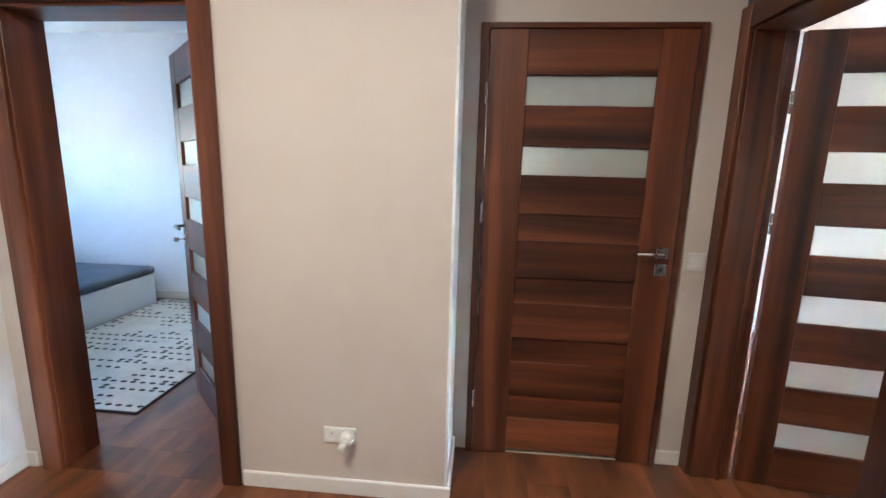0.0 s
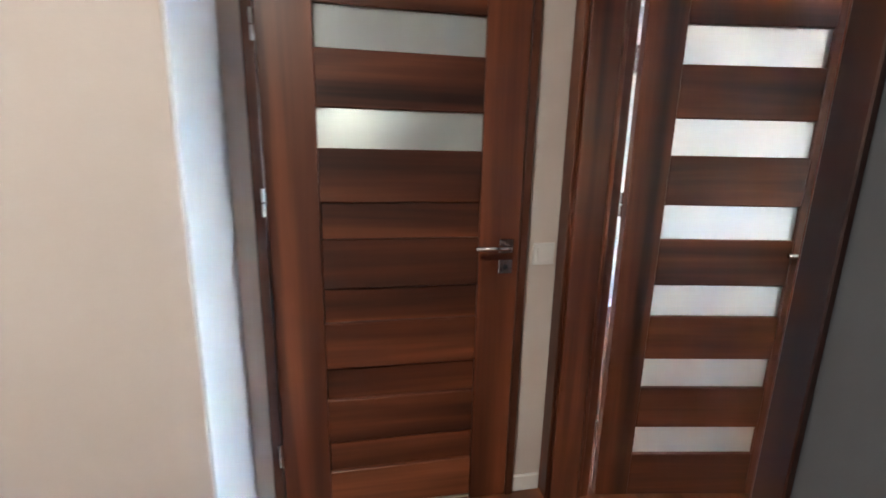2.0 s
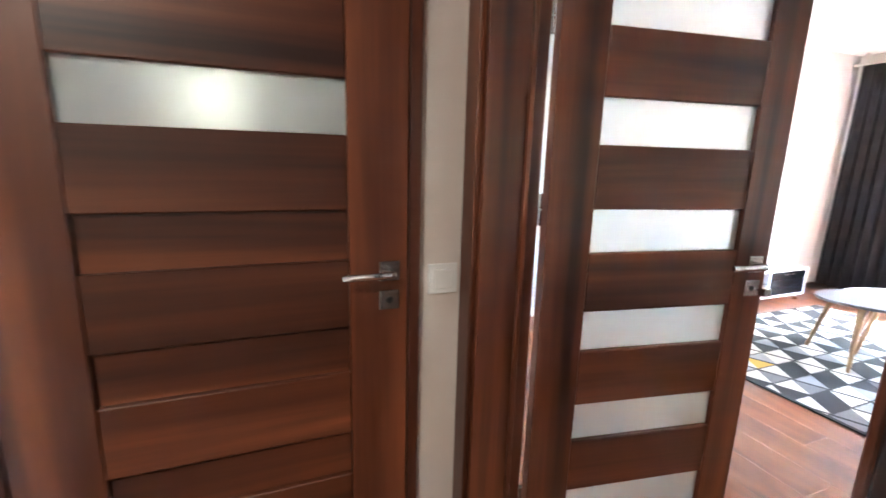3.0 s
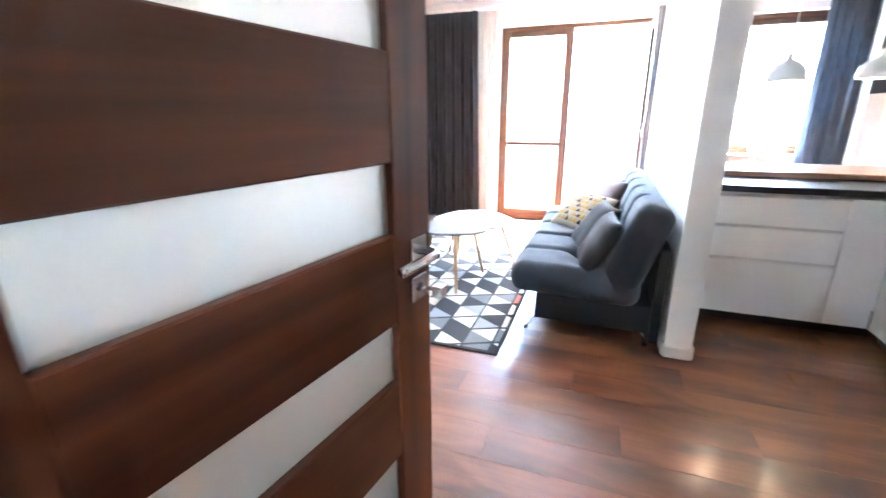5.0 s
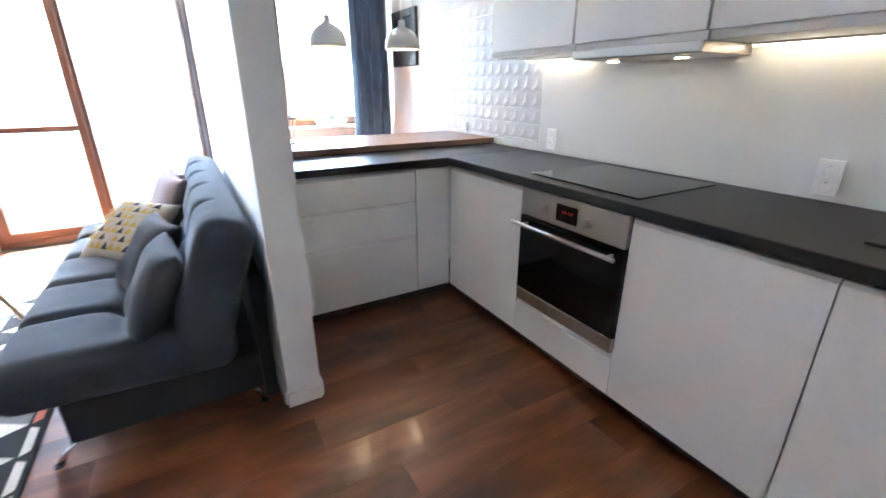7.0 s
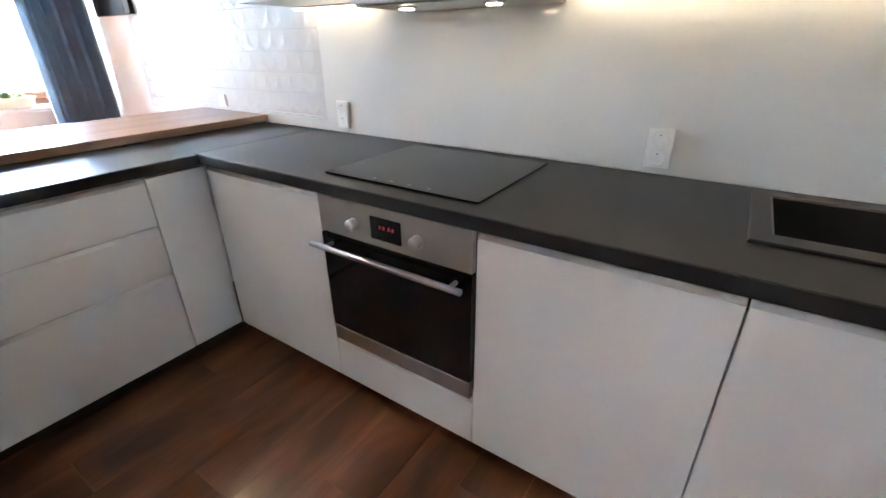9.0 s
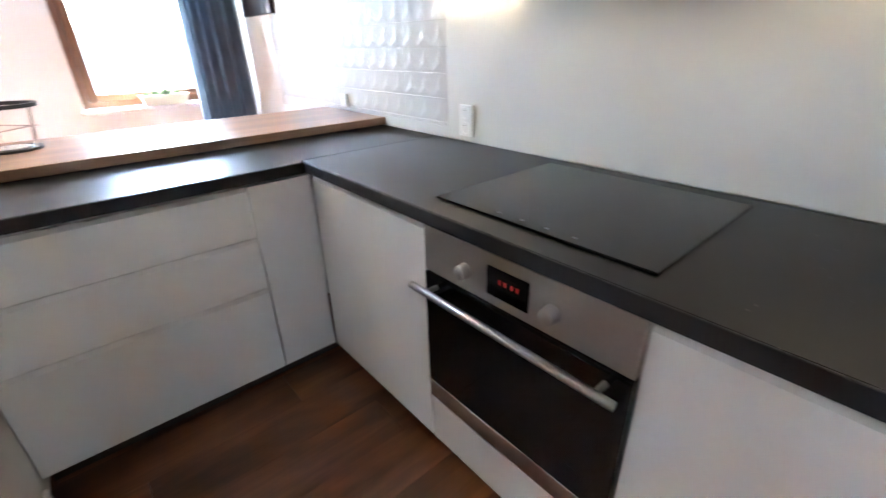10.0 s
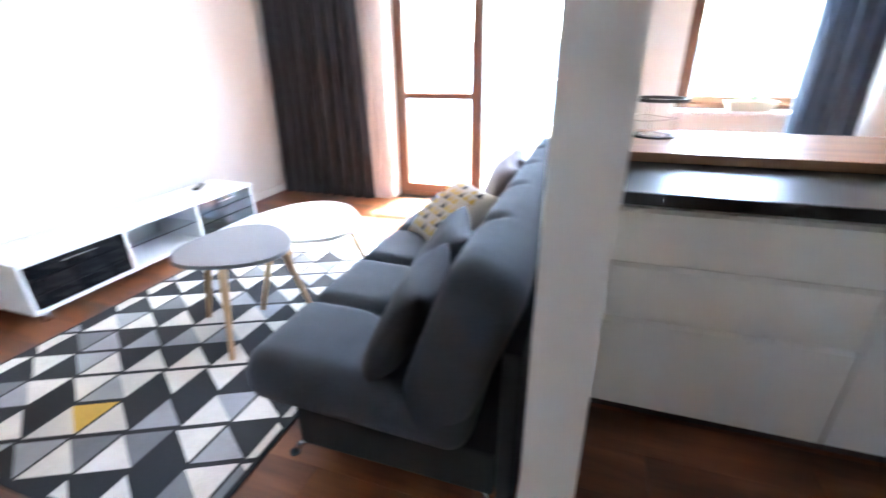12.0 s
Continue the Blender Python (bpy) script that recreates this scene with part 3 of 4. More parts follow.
def worktop(name, label, x0, y0, x1, y1, z0=0.86, z1=0.90, hole=None, lip=False):
    """A worktop with rounded front edges; hole: an opening for a basin."""
    t = thing(name, label, "worktop", ((x0 + x1) / 2, (y0 + y1) / 2, z0))
    if hole:
        a, b, c, e = hole
        xs, ys = (x0, a, c, x1), (y0, b, e, y1)
        bm = bmesh.new()
        g = [[[bm.verts.new((x, y, z)) for z in (z0, z1)] for y in ys] for x in xs]
        for i in range(3):
            for j in range(3):
                if (i, j) != (1, 1):
                    for k in (0, 1):
                        bm.faces.new((g[i][j][k], g[i + 1][j][k], g[i + 1][j + 1][k], g[i][j + 1][k]))
        loops = [[(0, 0), (1, 0), (2, 0), (3, 0), (3, 1), (3, 2), (3, 3), (2, 3), (1, 3), (0, 3), (0, 2), (0, 1)], [(1, 1), (2, 1), (2, 2), (1, 2)]]
        for lp in loops:
            for (i, j), (k, l) in zip(lp, lp[1:] + lp[:1]):
                bm.faces.new((g[i][j][0], g[k][l][0], g[k][l][1], g[i][j][1]))
        part("top", bm, M_TOP, t)
    elif lip:
        part("top", slab([(x0, y0), (x1, y0), (x1, y1), (0.006, y1), (0.006, 0.7285), (x0, 0.7285)], z0, z1), M_TOP, t)
    else:
        part("top", box(x0, y0, z0, x1, y1, z1), M_TOP, t)
    return t


wt = worktop("worktop", "black speckled laminate worktop along the wall", -3.02, 0.078, 0.03, 0.722, hole=(-2.41, 0.163, -1.88, 0.497))
part("edge", box(-3.02, 0.7222, 0.8602, 0.0, 0.7275, 0.8995, 0.0015), M_TOPEDGE, wt, "black front edge")
wp = worktop("worktop", "black laminate worktop of the peninsula", 0.0335, 0.078, 0.60, 1.722, lip=True)
part("edge", box(-0.0005, 0.7285, 0.8602, 0.0055, 1.722, 0.8995, 0.0015), M_TOPEDGE, wp, "black front edge")
bt = thing("bar_counter", "walnut brown raised bar top on the peninsula", "bar top", (0.75, 0.9, 0.90))
part("board", box(0.43, 0.082, 0.9065, 1.065, 1.712, 0.9425, 0.0015), M_BAR, bt)
part("spacer", box(0.45, 0.09, 0.9005, 0.59, 1.705, 0.9062), M_BLACK, bt, "dark shadow gap strip")

# oven
ov = thing("oven", "built-in stainless steel oven with a black glass door", "oven", (-0.967, 0.7, 0.27))
part("body", box(-1.25, 0.10, 0.275, -0.69, 0.70, 0.855), M_BLACK, ov)
OX0, OX1 = -1.266, -0.676
pn = part("control_panel", box(OX0, 0.7005, 0.727, OX1, 0.722, 0.857, 0.002), M_STEEL, ov, "brushed steel control panel")
part("door_glass", box(OX0, 0.7005, 0.345, OX1, 0.7235, 0.722, 0.002), M_BLACKGLASS, ov, "black glass oven door")
part("bottom_strip", box(OX0, 0.7005, 0.280, OX1, 0.7225, 0.3435, 0.002), M_STEEL, ov, "brushed steel strip")
hb2 = part("handle", tube([(OX0 + 0.01, 0.765, 0.690), (OX1 - 0.01 + 0.02, 0.765, 0.690)], 0.010, 12), M_STEEL, ov, "steel bar handle", smooth=True)
for x in (OX0 + 0.05, OX1 - 0.05):
    part("mount", tube([(x, 0.7235, 0.690), (x, 0.762, 0.690)], 0.007, 10), M_STEEL, hb2, smooth=True)
ds = part("display", box(-1.025, 0.7215, 0.752, -0.905, 0.7245, 0.826, 0.002), M_BLACKGLASS, pn, "black display with red digits")
M_RED = glow("red display segments", (0.30, 0.012, 0.01), 0.006)
for k, x in enumerate((-0.945, -0.96, -0.98, -0.995)):
    part("digit", box(x - 0.0035, 0.7246, 0.790, x + 0.0035, 0.7252, 0.801), M_RED, ds)
for x in (-1.085, -0.835):
    kb = part("knob", tube([(x, 0.7225, 0.782), (x, 0.726, 0.782), (x, 0.745, 0.782), (x, 0.748, 0.782)], 0.021, 20, r2=0.017), M_STEEL, pn, "steel knob", smooth=True)

# hob
hob = thing("hob", "black glass induction hob set in the worktop", "hob", (-0.945, 0.4, 0.90))
part("glass", box(-1.238, 0.150, 0.9008, -0.642, 0.648, 0.9065, 0.002), M_HOB, hob)
for k in range(4):
    part("touch_mark", box(-1.06 + k * 0.07, 0.618, 0.9066, -1.048 + k * 0.07, 0.624, 0.9068), M_GREYTOP, hob, "small grey touch mark")

# sink
sk = thing("sink", "dark composite sink set in the worktop", "sink", (-2.10, 0.33, 0.70))
M_COMPOSITE = plain("dark composite", (0.020, 0.018, 0.017), 0.45, grain=250, var=0.2)


def tray(rings):
    """A one-piece bowl: rectangles (x0, y0, x1, y1, z) joined one to the next, closed by the last."""
    bm = bmesh.new()
    rs = [[bm.verts.new(c) for c in ((x0, y0, z), (x1, y0, z), (x1, y1, z), (x0, y1, z))] for x0, y0, x1, y1, z in rings]
    for q, r in zip(rs, rs[1:]):
        for i in range(4):
            bm.faces.new((q[i], q[(i + 1) % 4], r[(i + 1) % 4], r[i]))
    bm.faces.new(rs[-1])
    bm.faces.new(rs[0][::-1])
    return bm


part("basin", tray([(-2.408, 0.165, -1.882, 0.495, 0.712), (-2.408, 0.165, -1.882, 0.495, 0.9005), (-2.450, 0.13, -1.845, 0.545, 0.9005), (-2.450, 0.13, -1.845, 0.545, 0.9060), (-2.447, 0.133, -1.848, 0.542, 0.9085),
                    (-2.402, 0.171, -1.888, 0.489, 0.9085), (-2.396, 0.177, -1.894, 0.483, 0.9040), (-2.380, 0.19, -1.910, 0.47, 0.730), (-2.365, 0.205, -1.925, 0.455, 0.722)]), M_COMPOSITE, sk)
part("drain", lathe([(0.0, 0.0005), (0.04, 0.0005), (0.04, 0.003), (0.0, 0.003)], (-2.140, 0.33, 0.722), 20), M_STEEL, sk, "steel drain")


# wall cabinets
def wall_unit(label, x0, x1):
    u = thing("wall_cabinet", label, "cabinet", ((x0 + x1) / 2, 0.2, 1.45), group="kitchen wall cabinets")
    part("body", box(x0 + 0.0008, 0.064, 1.447, x1 - 0.0008, 0.392, 2.19), M_CARC, u)
    part("door", box(x0 + 0.0018, 0.3925, 1.477, x1 - 0.0018, 0.411, 2.19, 0.0012), M_FRONT, u, "plain matt white door")


wall_unit("matt white handleless wall cabinet with a light strip", -0.596, 0.045)
wall_unit("matt white handleless wall cabinet over the hood", -1.226, -0.604)
wall_unit("matt white handleless wall cabinet with a light strip", -1.83, -1.234)
wall_unit("matt white handleless wall cabinet with a light strip", -2.44, -1.838)
wall_unit("matt white handleless wall cabinet with a light strip", -3.02, -2.448)
M_LED = glow("warm white light strip", (1.0, 0.78, 0.52), LED)
for x0, x1 in ((-0.44, 0.035), (-1.82, -1.24), (-2.43, -1.845)):
    t = thing("light_strip", "slim warm white light strip under the wall cabinet", "lamp", ((x0 + x1) / 2, 0.12, 1.435))
    part("channel", box(x0, 0.105, 1.438, x1, 0.131, 1.4465), M_STEEL, t)
    part("diffuser", box(x0 + 0.002, 0.108, 1.433, x1 - 0.002, 0.128, 1.4379, 0.001), M_LED, t, "glowing diffuser")
hd = thing("cooker_hood", "flat white and steel slide-out cooker hood", "cooker hood", (-0.92, 0.25, 1.40))
part("body", box(-1.22, 0.075, 1.405, -0.61, 0.40, 1.4465, 0.003), M_STEEL, hd)
part("front_bar", box(-1.22, 0.4005, 1.41, -0.61, 0.425, 1.4455, 0.003), M_FRONT, hd, "white front bar")
for x in (-0.75, -1.08):
    sp = part("spot", lathe([(0.034, 0.0), (0.034, -0.004), (0.028, -0.006), (0.0, -0.006)], (x, 0.30, 1.4045), 20), M_CHROME, hd, "small round hood lamp")
    part("lens", lathe([(0.024, -0.0065), (0.022, -0.009), (0.0, -0.009)], (x, 0.30, 1.4045), 20), glow("warm hood lamp", (1.0, 0.75, 0.48), LED * 3), sp)

# splashback and wall sockets
solid("splashback", box(-3.03, 0.0605, 0.9005, -0.045, 0.0745, 1.4465, 0.0015), M_SPLASH, "glossy white glass splashback behind the worktop", "splashback")


def socket(parent_name, x, y, z, gangs, upright, m=None, w=0.07):
    """A white wall socket in its own space: plate in the xz plane, facing +y."""
    s = thing(parent_name, "white plastic double wall socket", "socket", (x, y, z), m or 0, local=True)
    hx, hz = (w / 2, w * gangs / 2) if upright else (w * gangs / 2, w / 2)
    hz, hx = (hz * 0.9, hx * 1.08) if upright and gangs > 1 else (hz, hx)
    part("plate", box(-hx, 0, -hz, hx, 0.011, hz, 0.003, 2), M_PLASTIC, s)
    for k in range(gangs):
        o = (k - (gangs - 1) / 2) * w * (0.84 if upright else 0.93)
        cx, cz = (0, o) if upright else (o, 0)
        rim = bmesh.new()
        prof = [(0.026, 0.0112), (0.0245, 0.0135), (0.020, 0.0120), (0.018, 0.006), (0.0, 0.006)]
        n = 24
        rings = [[rim.verts.new((cx + r * math.cos(i * 2 * math.pi / n), h, cz + r * math.sin(i * 2 * math.pi / n))) for i in range(n)] for r, h in prof[:-1]]
        for q, w2 in zip(rings, rings[1:]):
            for i in range(n):
                rim.faces.new((q[i], q[(i + 1) % n], w2[(i + 1) % n], w2[i]))
        rim.faces.new(rings[-1])
        o1 = part("outlet", rim, M_PLASTIC, s)
        for dx in (-0.0095, 0.0095):
            part("hole", tube([(cx + dx, 0.0062, cz), (cx + dx, 0.0066, cz)], 0.0025, 8), M_BLACK, o1)
        part("earth_pin", tube([(cx, 0.006, cz + 0.012), (cx, 0.019, cz + 0.012)], 0.0022, 8), M_CHROME, o1)
    return s


socket("wall_socket", -0.165, 0.0745, 0.985, 2, True)
socket("wall_socket", -1.575, 0.0745, 0.985, 2, True)
socket("wall_socket", 0.84, 0.078, 0.995, 1, True)
socket("wall_socket", -4.813, 2.43, 0.284, 2, False, 180)
pl = thing("plug_in_adapter", "white plug adapter in the hall socket", "adapter", (-4.775, 2.415, 0.284), local=False)
part("body", tube([(-4.775, 2.4145, 0.284), (-4.775, 2.400, 0.284), (-4.775, 2.378, 0.284), (-4.775, 2.372, 0.284)], 0.030, 24, r2=0.024), M_PLASTIC, pl, smooth=True)
part("cap", tube([(-4.775, 2.3715, 0.282), (-4.79, 2.352, 0.262)], 0.016, 16), M_PLASTIC, pl, smooth=True)
sw = thing("light_switch", "white square rocker light switch beside the door", "switch", (-3.274, 2.81, 1.03))
part("plate", box(-3.316, 2.80, 0.988, -3.232, 2.8098, 1.072, 0.003, 2), M_PLASTIC, sw)
part("rocker", box(-3.303, 2.795, 1.001, -3.245, 2.7998, 1.059, 0.003), M_PLASTIC, sw)


# ---- soft things ----
def rounded(hx, hy, hz, r, n=(24, 12, 6)):
    """A rounded box round the origin with an even mesh."""
    bm = bmesh.new()
    seen = {}

    def vert(i, j, k):
        key = (i, j, k)
        if key not in seen:
            q = Vector(((2 * i / n[0] - 1) * hx, (2 * j / n[1] - 1) * hy, (2 * k / n[2] - 1) * hz))
            c = Vector([max(-h + r, min(h - r, v)) for v, h in zip(q, (hx, hy, hz))])
            e = q - c
            seen[key] = bm.verts.new(c + r * e.normalized() if e.length > 1e-9 else q)
        return seen[key]

    def face(a, b, c, d):
        try:
            bm.faces.new((vert(*a), vert(*b), vert(*c), vert(*d)))
        except ValueError:
            pass
    for i in range(n[0]):
        for j in range(n[1]):
            for k in (0, n[2]):
                face((i, j, k), (i + 1, j, k), (i + 1, j + 1, k), (i, j + 1, k))
    for i in range(n[0]):
        for k in range(n[2]):
            for j in (0, n[1]):
                face((i, j, k), (i + 1, j, k), (i + 1, j, k + 1), (i, j, k + 1))
    for j in range(n[1]):
        for k in range(n[2]):
            for i in (0, n[0]):
                face((i, j, k), (i, j + 1, k), (i, j + 1, k + 1), (i, j, k + 1))
    return bm


def tufted(hx, hy, hz, r, seams, row, n=(120, 36, 6)):
    """A padded slab with cross seams and a row of buttons on its upper face."""
    bm = rounded(hx, hy, hz, r, n)
    for v in bm.verts:
        w = max(0.0, min(1.0, v.co.z / hz))
        if w <= 0:
            continue
        dx = min(abs(v.co.x - s) for s in seams)
        end = min(1.0, max(0.0, (hx - 0.05 - abs(v.co.x)) / 0.12))
        dip = 0.036 * math.exp(-(dx / 0.026) ** 2)
        db = math.hypot(dx, v.co.y - row)
        dip += 0.050 * math.exp(-(db / 0.06) ** 2) + end * 0.024 * math.exp(-((v.co.y - row) / 0.032) ** 2)
        dip -= 0.012 * math.cos(v.co.y / hy * 1.4)
        v.co.z -= dip * w
        v.co += 0.003 * noise.noise_vector(v.co * 9.0)
    return bm


def cushion(size, thick, n=22):
    """A square cushion with pinched corners, lying flat."""
    bm = bmesh.new()
    top, bot = {}, {}
    for i in range(n + 1):
        for j in range(n + 1):
            u, v = 2 * i / n - 1, 2 * j / n - 1
            pull = 1 - 0.09 * (1 - u * u) * abs(v) ** 3 - 0.0
            pull2 = 1 - 0.09 * (1 - v * v) * abs(u) ** 3
            x, y = u * size / 2 * pull2, v * size / 2 * pull
            h = thick / 2 * ((1 - u ** 4) * (1 - v ** 4)) ** 0.6
            h *= 1 + 0.12 * noise.noise(Vector((u * 1.7, v * 1.7, size)))
            edge = i in (0, n) or j in (0, n)
            top[i, j] = bm.verts.new((x, y, h))
            bot[i, j] = top[i, j] if edge else bm.verts.new((x, y, -h))
    for i in range(n):
        for j in range(n):
            bm.faces.new((top[i, j], top[i + 1, j], top[i + 1, j + 1], top[i, j + 1]))
            try:
                bm.faces.new((bot[i, j], bot[i, j + 1], bot[i + 1, j + 1], bot[i + 1, j]))
            except ValueError:
                pass
    return bm


# sofa
SX0, SX1 = -0.555, 1.40
so = thing("sofa", "grey blue tufted sofa bed on slim metal legs", "sofa", ((SX0 + SX1) / 2, 2.35, 0))
SEAMS = [-0.585, -0.195, 0.195, 0.585]
cx, hl = (SX0 + SX1) / 2, (SX1 - SX0) / 2
bm = tufted(hl, 0.375, 0.095, 0.075, SEAMS, 0.0)
bmesh.ops.transform(bm, matrix=Matrix.Translation((cx, 2.385, 0.342)) @ Matrix.Rotation(radians(2), 4, "X"), verts=bm.verts)
part("seat", bm, M_SOFA, so, "tufted grey blue seat", smooth=True)
bm = tufted(hl, 0.305, 0.100, 0.075, SEAMS, 0.05)
bmesh.ops.transform(bm, matrix=Matrix.Translation((cx, 2.06, 0.545)) @ Matrix.Rotation(radians(180), 4, "Z") @ Matrix.Rotation(radians(71), 4, "X"), verts=bm.verts)
part("backrest", bm, M_SOFA, so, "tufted grey blue backrest", smooth=True)
part("base", box(SX0 + 0.05, 1.94, 0.085, SX1 - 0.05, 2.60, 0.255, 0.012, 2), M_SOFADARK, so, "dark cloth base box")
part("back_frame", box(SX0 + 0.06, 1.885, 0.02, SX1 - 0.06, 1.938, 0.60, 0.01, 2), M_SOFADARK, so, "dark cloth back")
for x in (SX0 + 0.07, SX1 - 0.07):
    for y, s in ((2.58, 0.075), (1.98, -0.03)):
        leg = part("leg", tube([(x, y, 0.09), (x, y + s * 0.6, 0.05), (x, y + s, 0.004)], 0.011, 10), M_CHROME, so, "bent chrome leg", smooth=True)
        part("foot", lathe([(0.0, 0.0), (0.018, 0.0), (0.018, 0.006), (0.0, 0.006)], (x, y + s, 0), 14), M_BLACK, leg)


def pillow(name, label, material, at, rot, size, thick, group="sofa cushions"):
    p = new(name, finish(cushion(size, thick), name, material, True))
    p.matrix_basis = pose(*at, *rot)
    return tagged(p, label, "cushion", group)


pillow("cushion", "charcoal cushion leaning on the sofa back", M_CUSHION, (-0.33, 2.262, 0.556), (62, 0, 186), 0.39, 0.13)
pillow("cushion", "charcoal cushion behind another on the sofa", M_CUSHION, (0.07, 2.295, 0.556), (56, 0, 196), 0.40, 0.13)
pillow("cushion", "mauve grey cushion leaning on the sofa back", M_MAUVE, (0.78, 2.215, 0.615), (66, 0, 192), 0.42, 0.14)
pillow("cushion", "mauve grey cushion at the window end of the sofa", M_MAUVE, (1.10, 2.235, 0.600), (62, 0, 190), 0.42, 0.14)
pm = thing("printed_cushion", "cushion with a mustard triangle print on pale cloth", "cushion", (0.66, 2.43, 0.52), 0, "sofa cushions", local=True)
pm.matrix_basis = pose(0.60, 2.40, 0.550, 36, 0, -138)
part("cover", cushion(0.42, 0.13), M_PRINT, pm, "pale cloth cover", smooth=True)
tri = bmesh.new()
for i in range(7):
    for j in range(7):
        u0, v0 = -0.78 + i * 0.23, -0.80 + j * 0.235
        if (i * 3 + j * 5) % 7 == 0:
            continue
        cs = ((0.0, 0.0), (0.21, 0.0), (0.105, 0.20))
        grid = {}
        for p in range(5):
            for q in range(5 - p):
                wa, wb_, wc = p / 4, q / 4, (4 - p - q) / 4
                u = u0 + wa * cs[0][0] + wb_ * cs[1][0] + wc * cs[2][0]
                v = v0 + wa * cs[0][1] + wb_ * cs[1][1] + wc * cs[2][1]
                h = 0.065 * max(0.0, (1 - u ** 4) * (1 - v ** 4)) ** 0.6
                grid[p, q] = tri.verts.new((u * 0.203, v * 0.203, h * 1.13 + 0.008))
        for p in range(4):
            for q in range(4 - p):
                fs = [tri.faces.new((grid[p, q], grid[p + 1, q], grid[p, q + 1]))]
                if p + q < 3:
                    fs.append(tri.faces.new((grid[p + 1, q], grid[p + 1, q + 1], grid[p, q + 1])))
                for f in fs:
                    f.material_index = 1 if (i + j) % 3 == 0 else 0
part("print", tri, [M_MUSTARD, M_RUGK], pm, "mustard and black triangle print")


# curtains
def curtain(name, label, material, y0, y1, x, z0, z1, folds, depth, seed, top=0.75):
    bm = bmesh.new()
    nu, nv = folds * 10, 14
    g = []
    for i in range(nu + 1):
        col = []
        u = i / nu
        for j in range(nv + 1):
            v = j / nv
            ph = u * folds * 2 * math.pi + 0.9 * math.sin(u * 7 + seed)
            amp = depth * (0.55 + 0.45 * v) * (0.75 + 0.35 * noise.noise(Vector((u * 6, seed, 0))))
            yy = y0 + (y1 - y0) * (0.5 + (u - 0.5) * (top + (1 - top) * v)) + 0.012 * math.sin(ph * 2 + v)
            col.append(bm.verts.new((x + amp * math.sin(ph + 0.35 * v) + 0.008 * noise.noise(Vector((u * 9, v * 3, seed))), yy, z1 + (z0 - z1) * v)))
        g.append(col)
    for i in range(nu):
        for j in range(nv):
            bm.faces.new((g[i][j], g[i + 1][j], g[i + 1][j + 1], g[i][j + 1]))
    bmesh.ops.solidify(bm, geom=bm.faces[:], thickness=0.003)
    c = thing(name, label, "curtain", (x, (y0 + y1) / 2, z0))
    part("cloth", bm, material, c, smooth=True)
    return c


c = curtain("curtain", "charcoal floor-length curtain drawn beside the balcony door", M_CURTAIN, 3.76, 4.80, 2.36, 0.012, 2.47, 9, 0.050, 1.0, 0.9)
M_SHEER, nt, bs = base_mat("pale sheer cloth", (0.74, 0.66, 0.62), 0.9)
bs.inputs["Transmission Weight"].default_value = 0.25
bump(nt, bs, noise_tex(nt, coords(nt), 400, 2), 0.3)
curtain("sheer_curtain", "pale pinkish sheer curtain gathered beside the charcoal curtain", M_SHEER, 3.57, 3.76, 2.40, 0.012, 2.47, 3, 0.03, 4.0, 0.95)
curtain("curtain", "blue grey curtain beside the small window", M_CURTAIN2, 0.085, 0.50, 2.265, 0.012, 2.47, 5, 0.065, 7.0, 0.9)
for y0, y1 in ((1.90, 4.84), (0.07, 1.25)):
    r = thing("curtain_rail", "slim white curtain rail near the ceiling", "curtain rail", (2.38, (y0 + y1) / 2, 2.475))
    part("track", box(2.355, y0, 2.472, 2.405, y1, 2.495, 0.003), M_SKIRT, r)
    for y in (y0 + 0.1, y1 - 0.1):
        part("bracket", box(2.37, y - 0.015, 2.4955, 2.39, y + 0.015, 2.5995), M_SKIRT, r)

# ---- rugs ----
rug = thing("rug", "cream, grey and black triangle-pattern rug with one mustard triangle", "rug", (0.25, 3.5, 0))
RX0, RX1, RY0, RY1 = -0.90, 1.42, 2.742, 4.250
part("backing", box(RX0, RY0, 0.0005, RX1, RY1, 0.009, 0.003), M_RUGK, rug, "black wool ground")
rnd = random.Random(4)
tri = bmesh.new()


def clipped(poly, x0, x1, y0, y1):
    """The part of a flat polygon that lies in a rectangle."""
    for axis, lim, sign in ((0, x0, 1), (0, x1, -1), (1, y0, 1), (1, y1, -1)):
        out = []
        for k, p in enumerate(poly):
            q = poly[(k + 1) % len(poly)]
            dp, dq = sign * (p[axis] - lim), sign * (q[axis] - lim)
            if dp >= 0:
                out.append(p)
            if dp * dq < 0:
                t_ = dp / (dp - dq)
                out.append((p[0] + t_ * (q[0] - p[0]), p[1] + t_ * (q[1] - p[1])))
        poly = out
    return poly


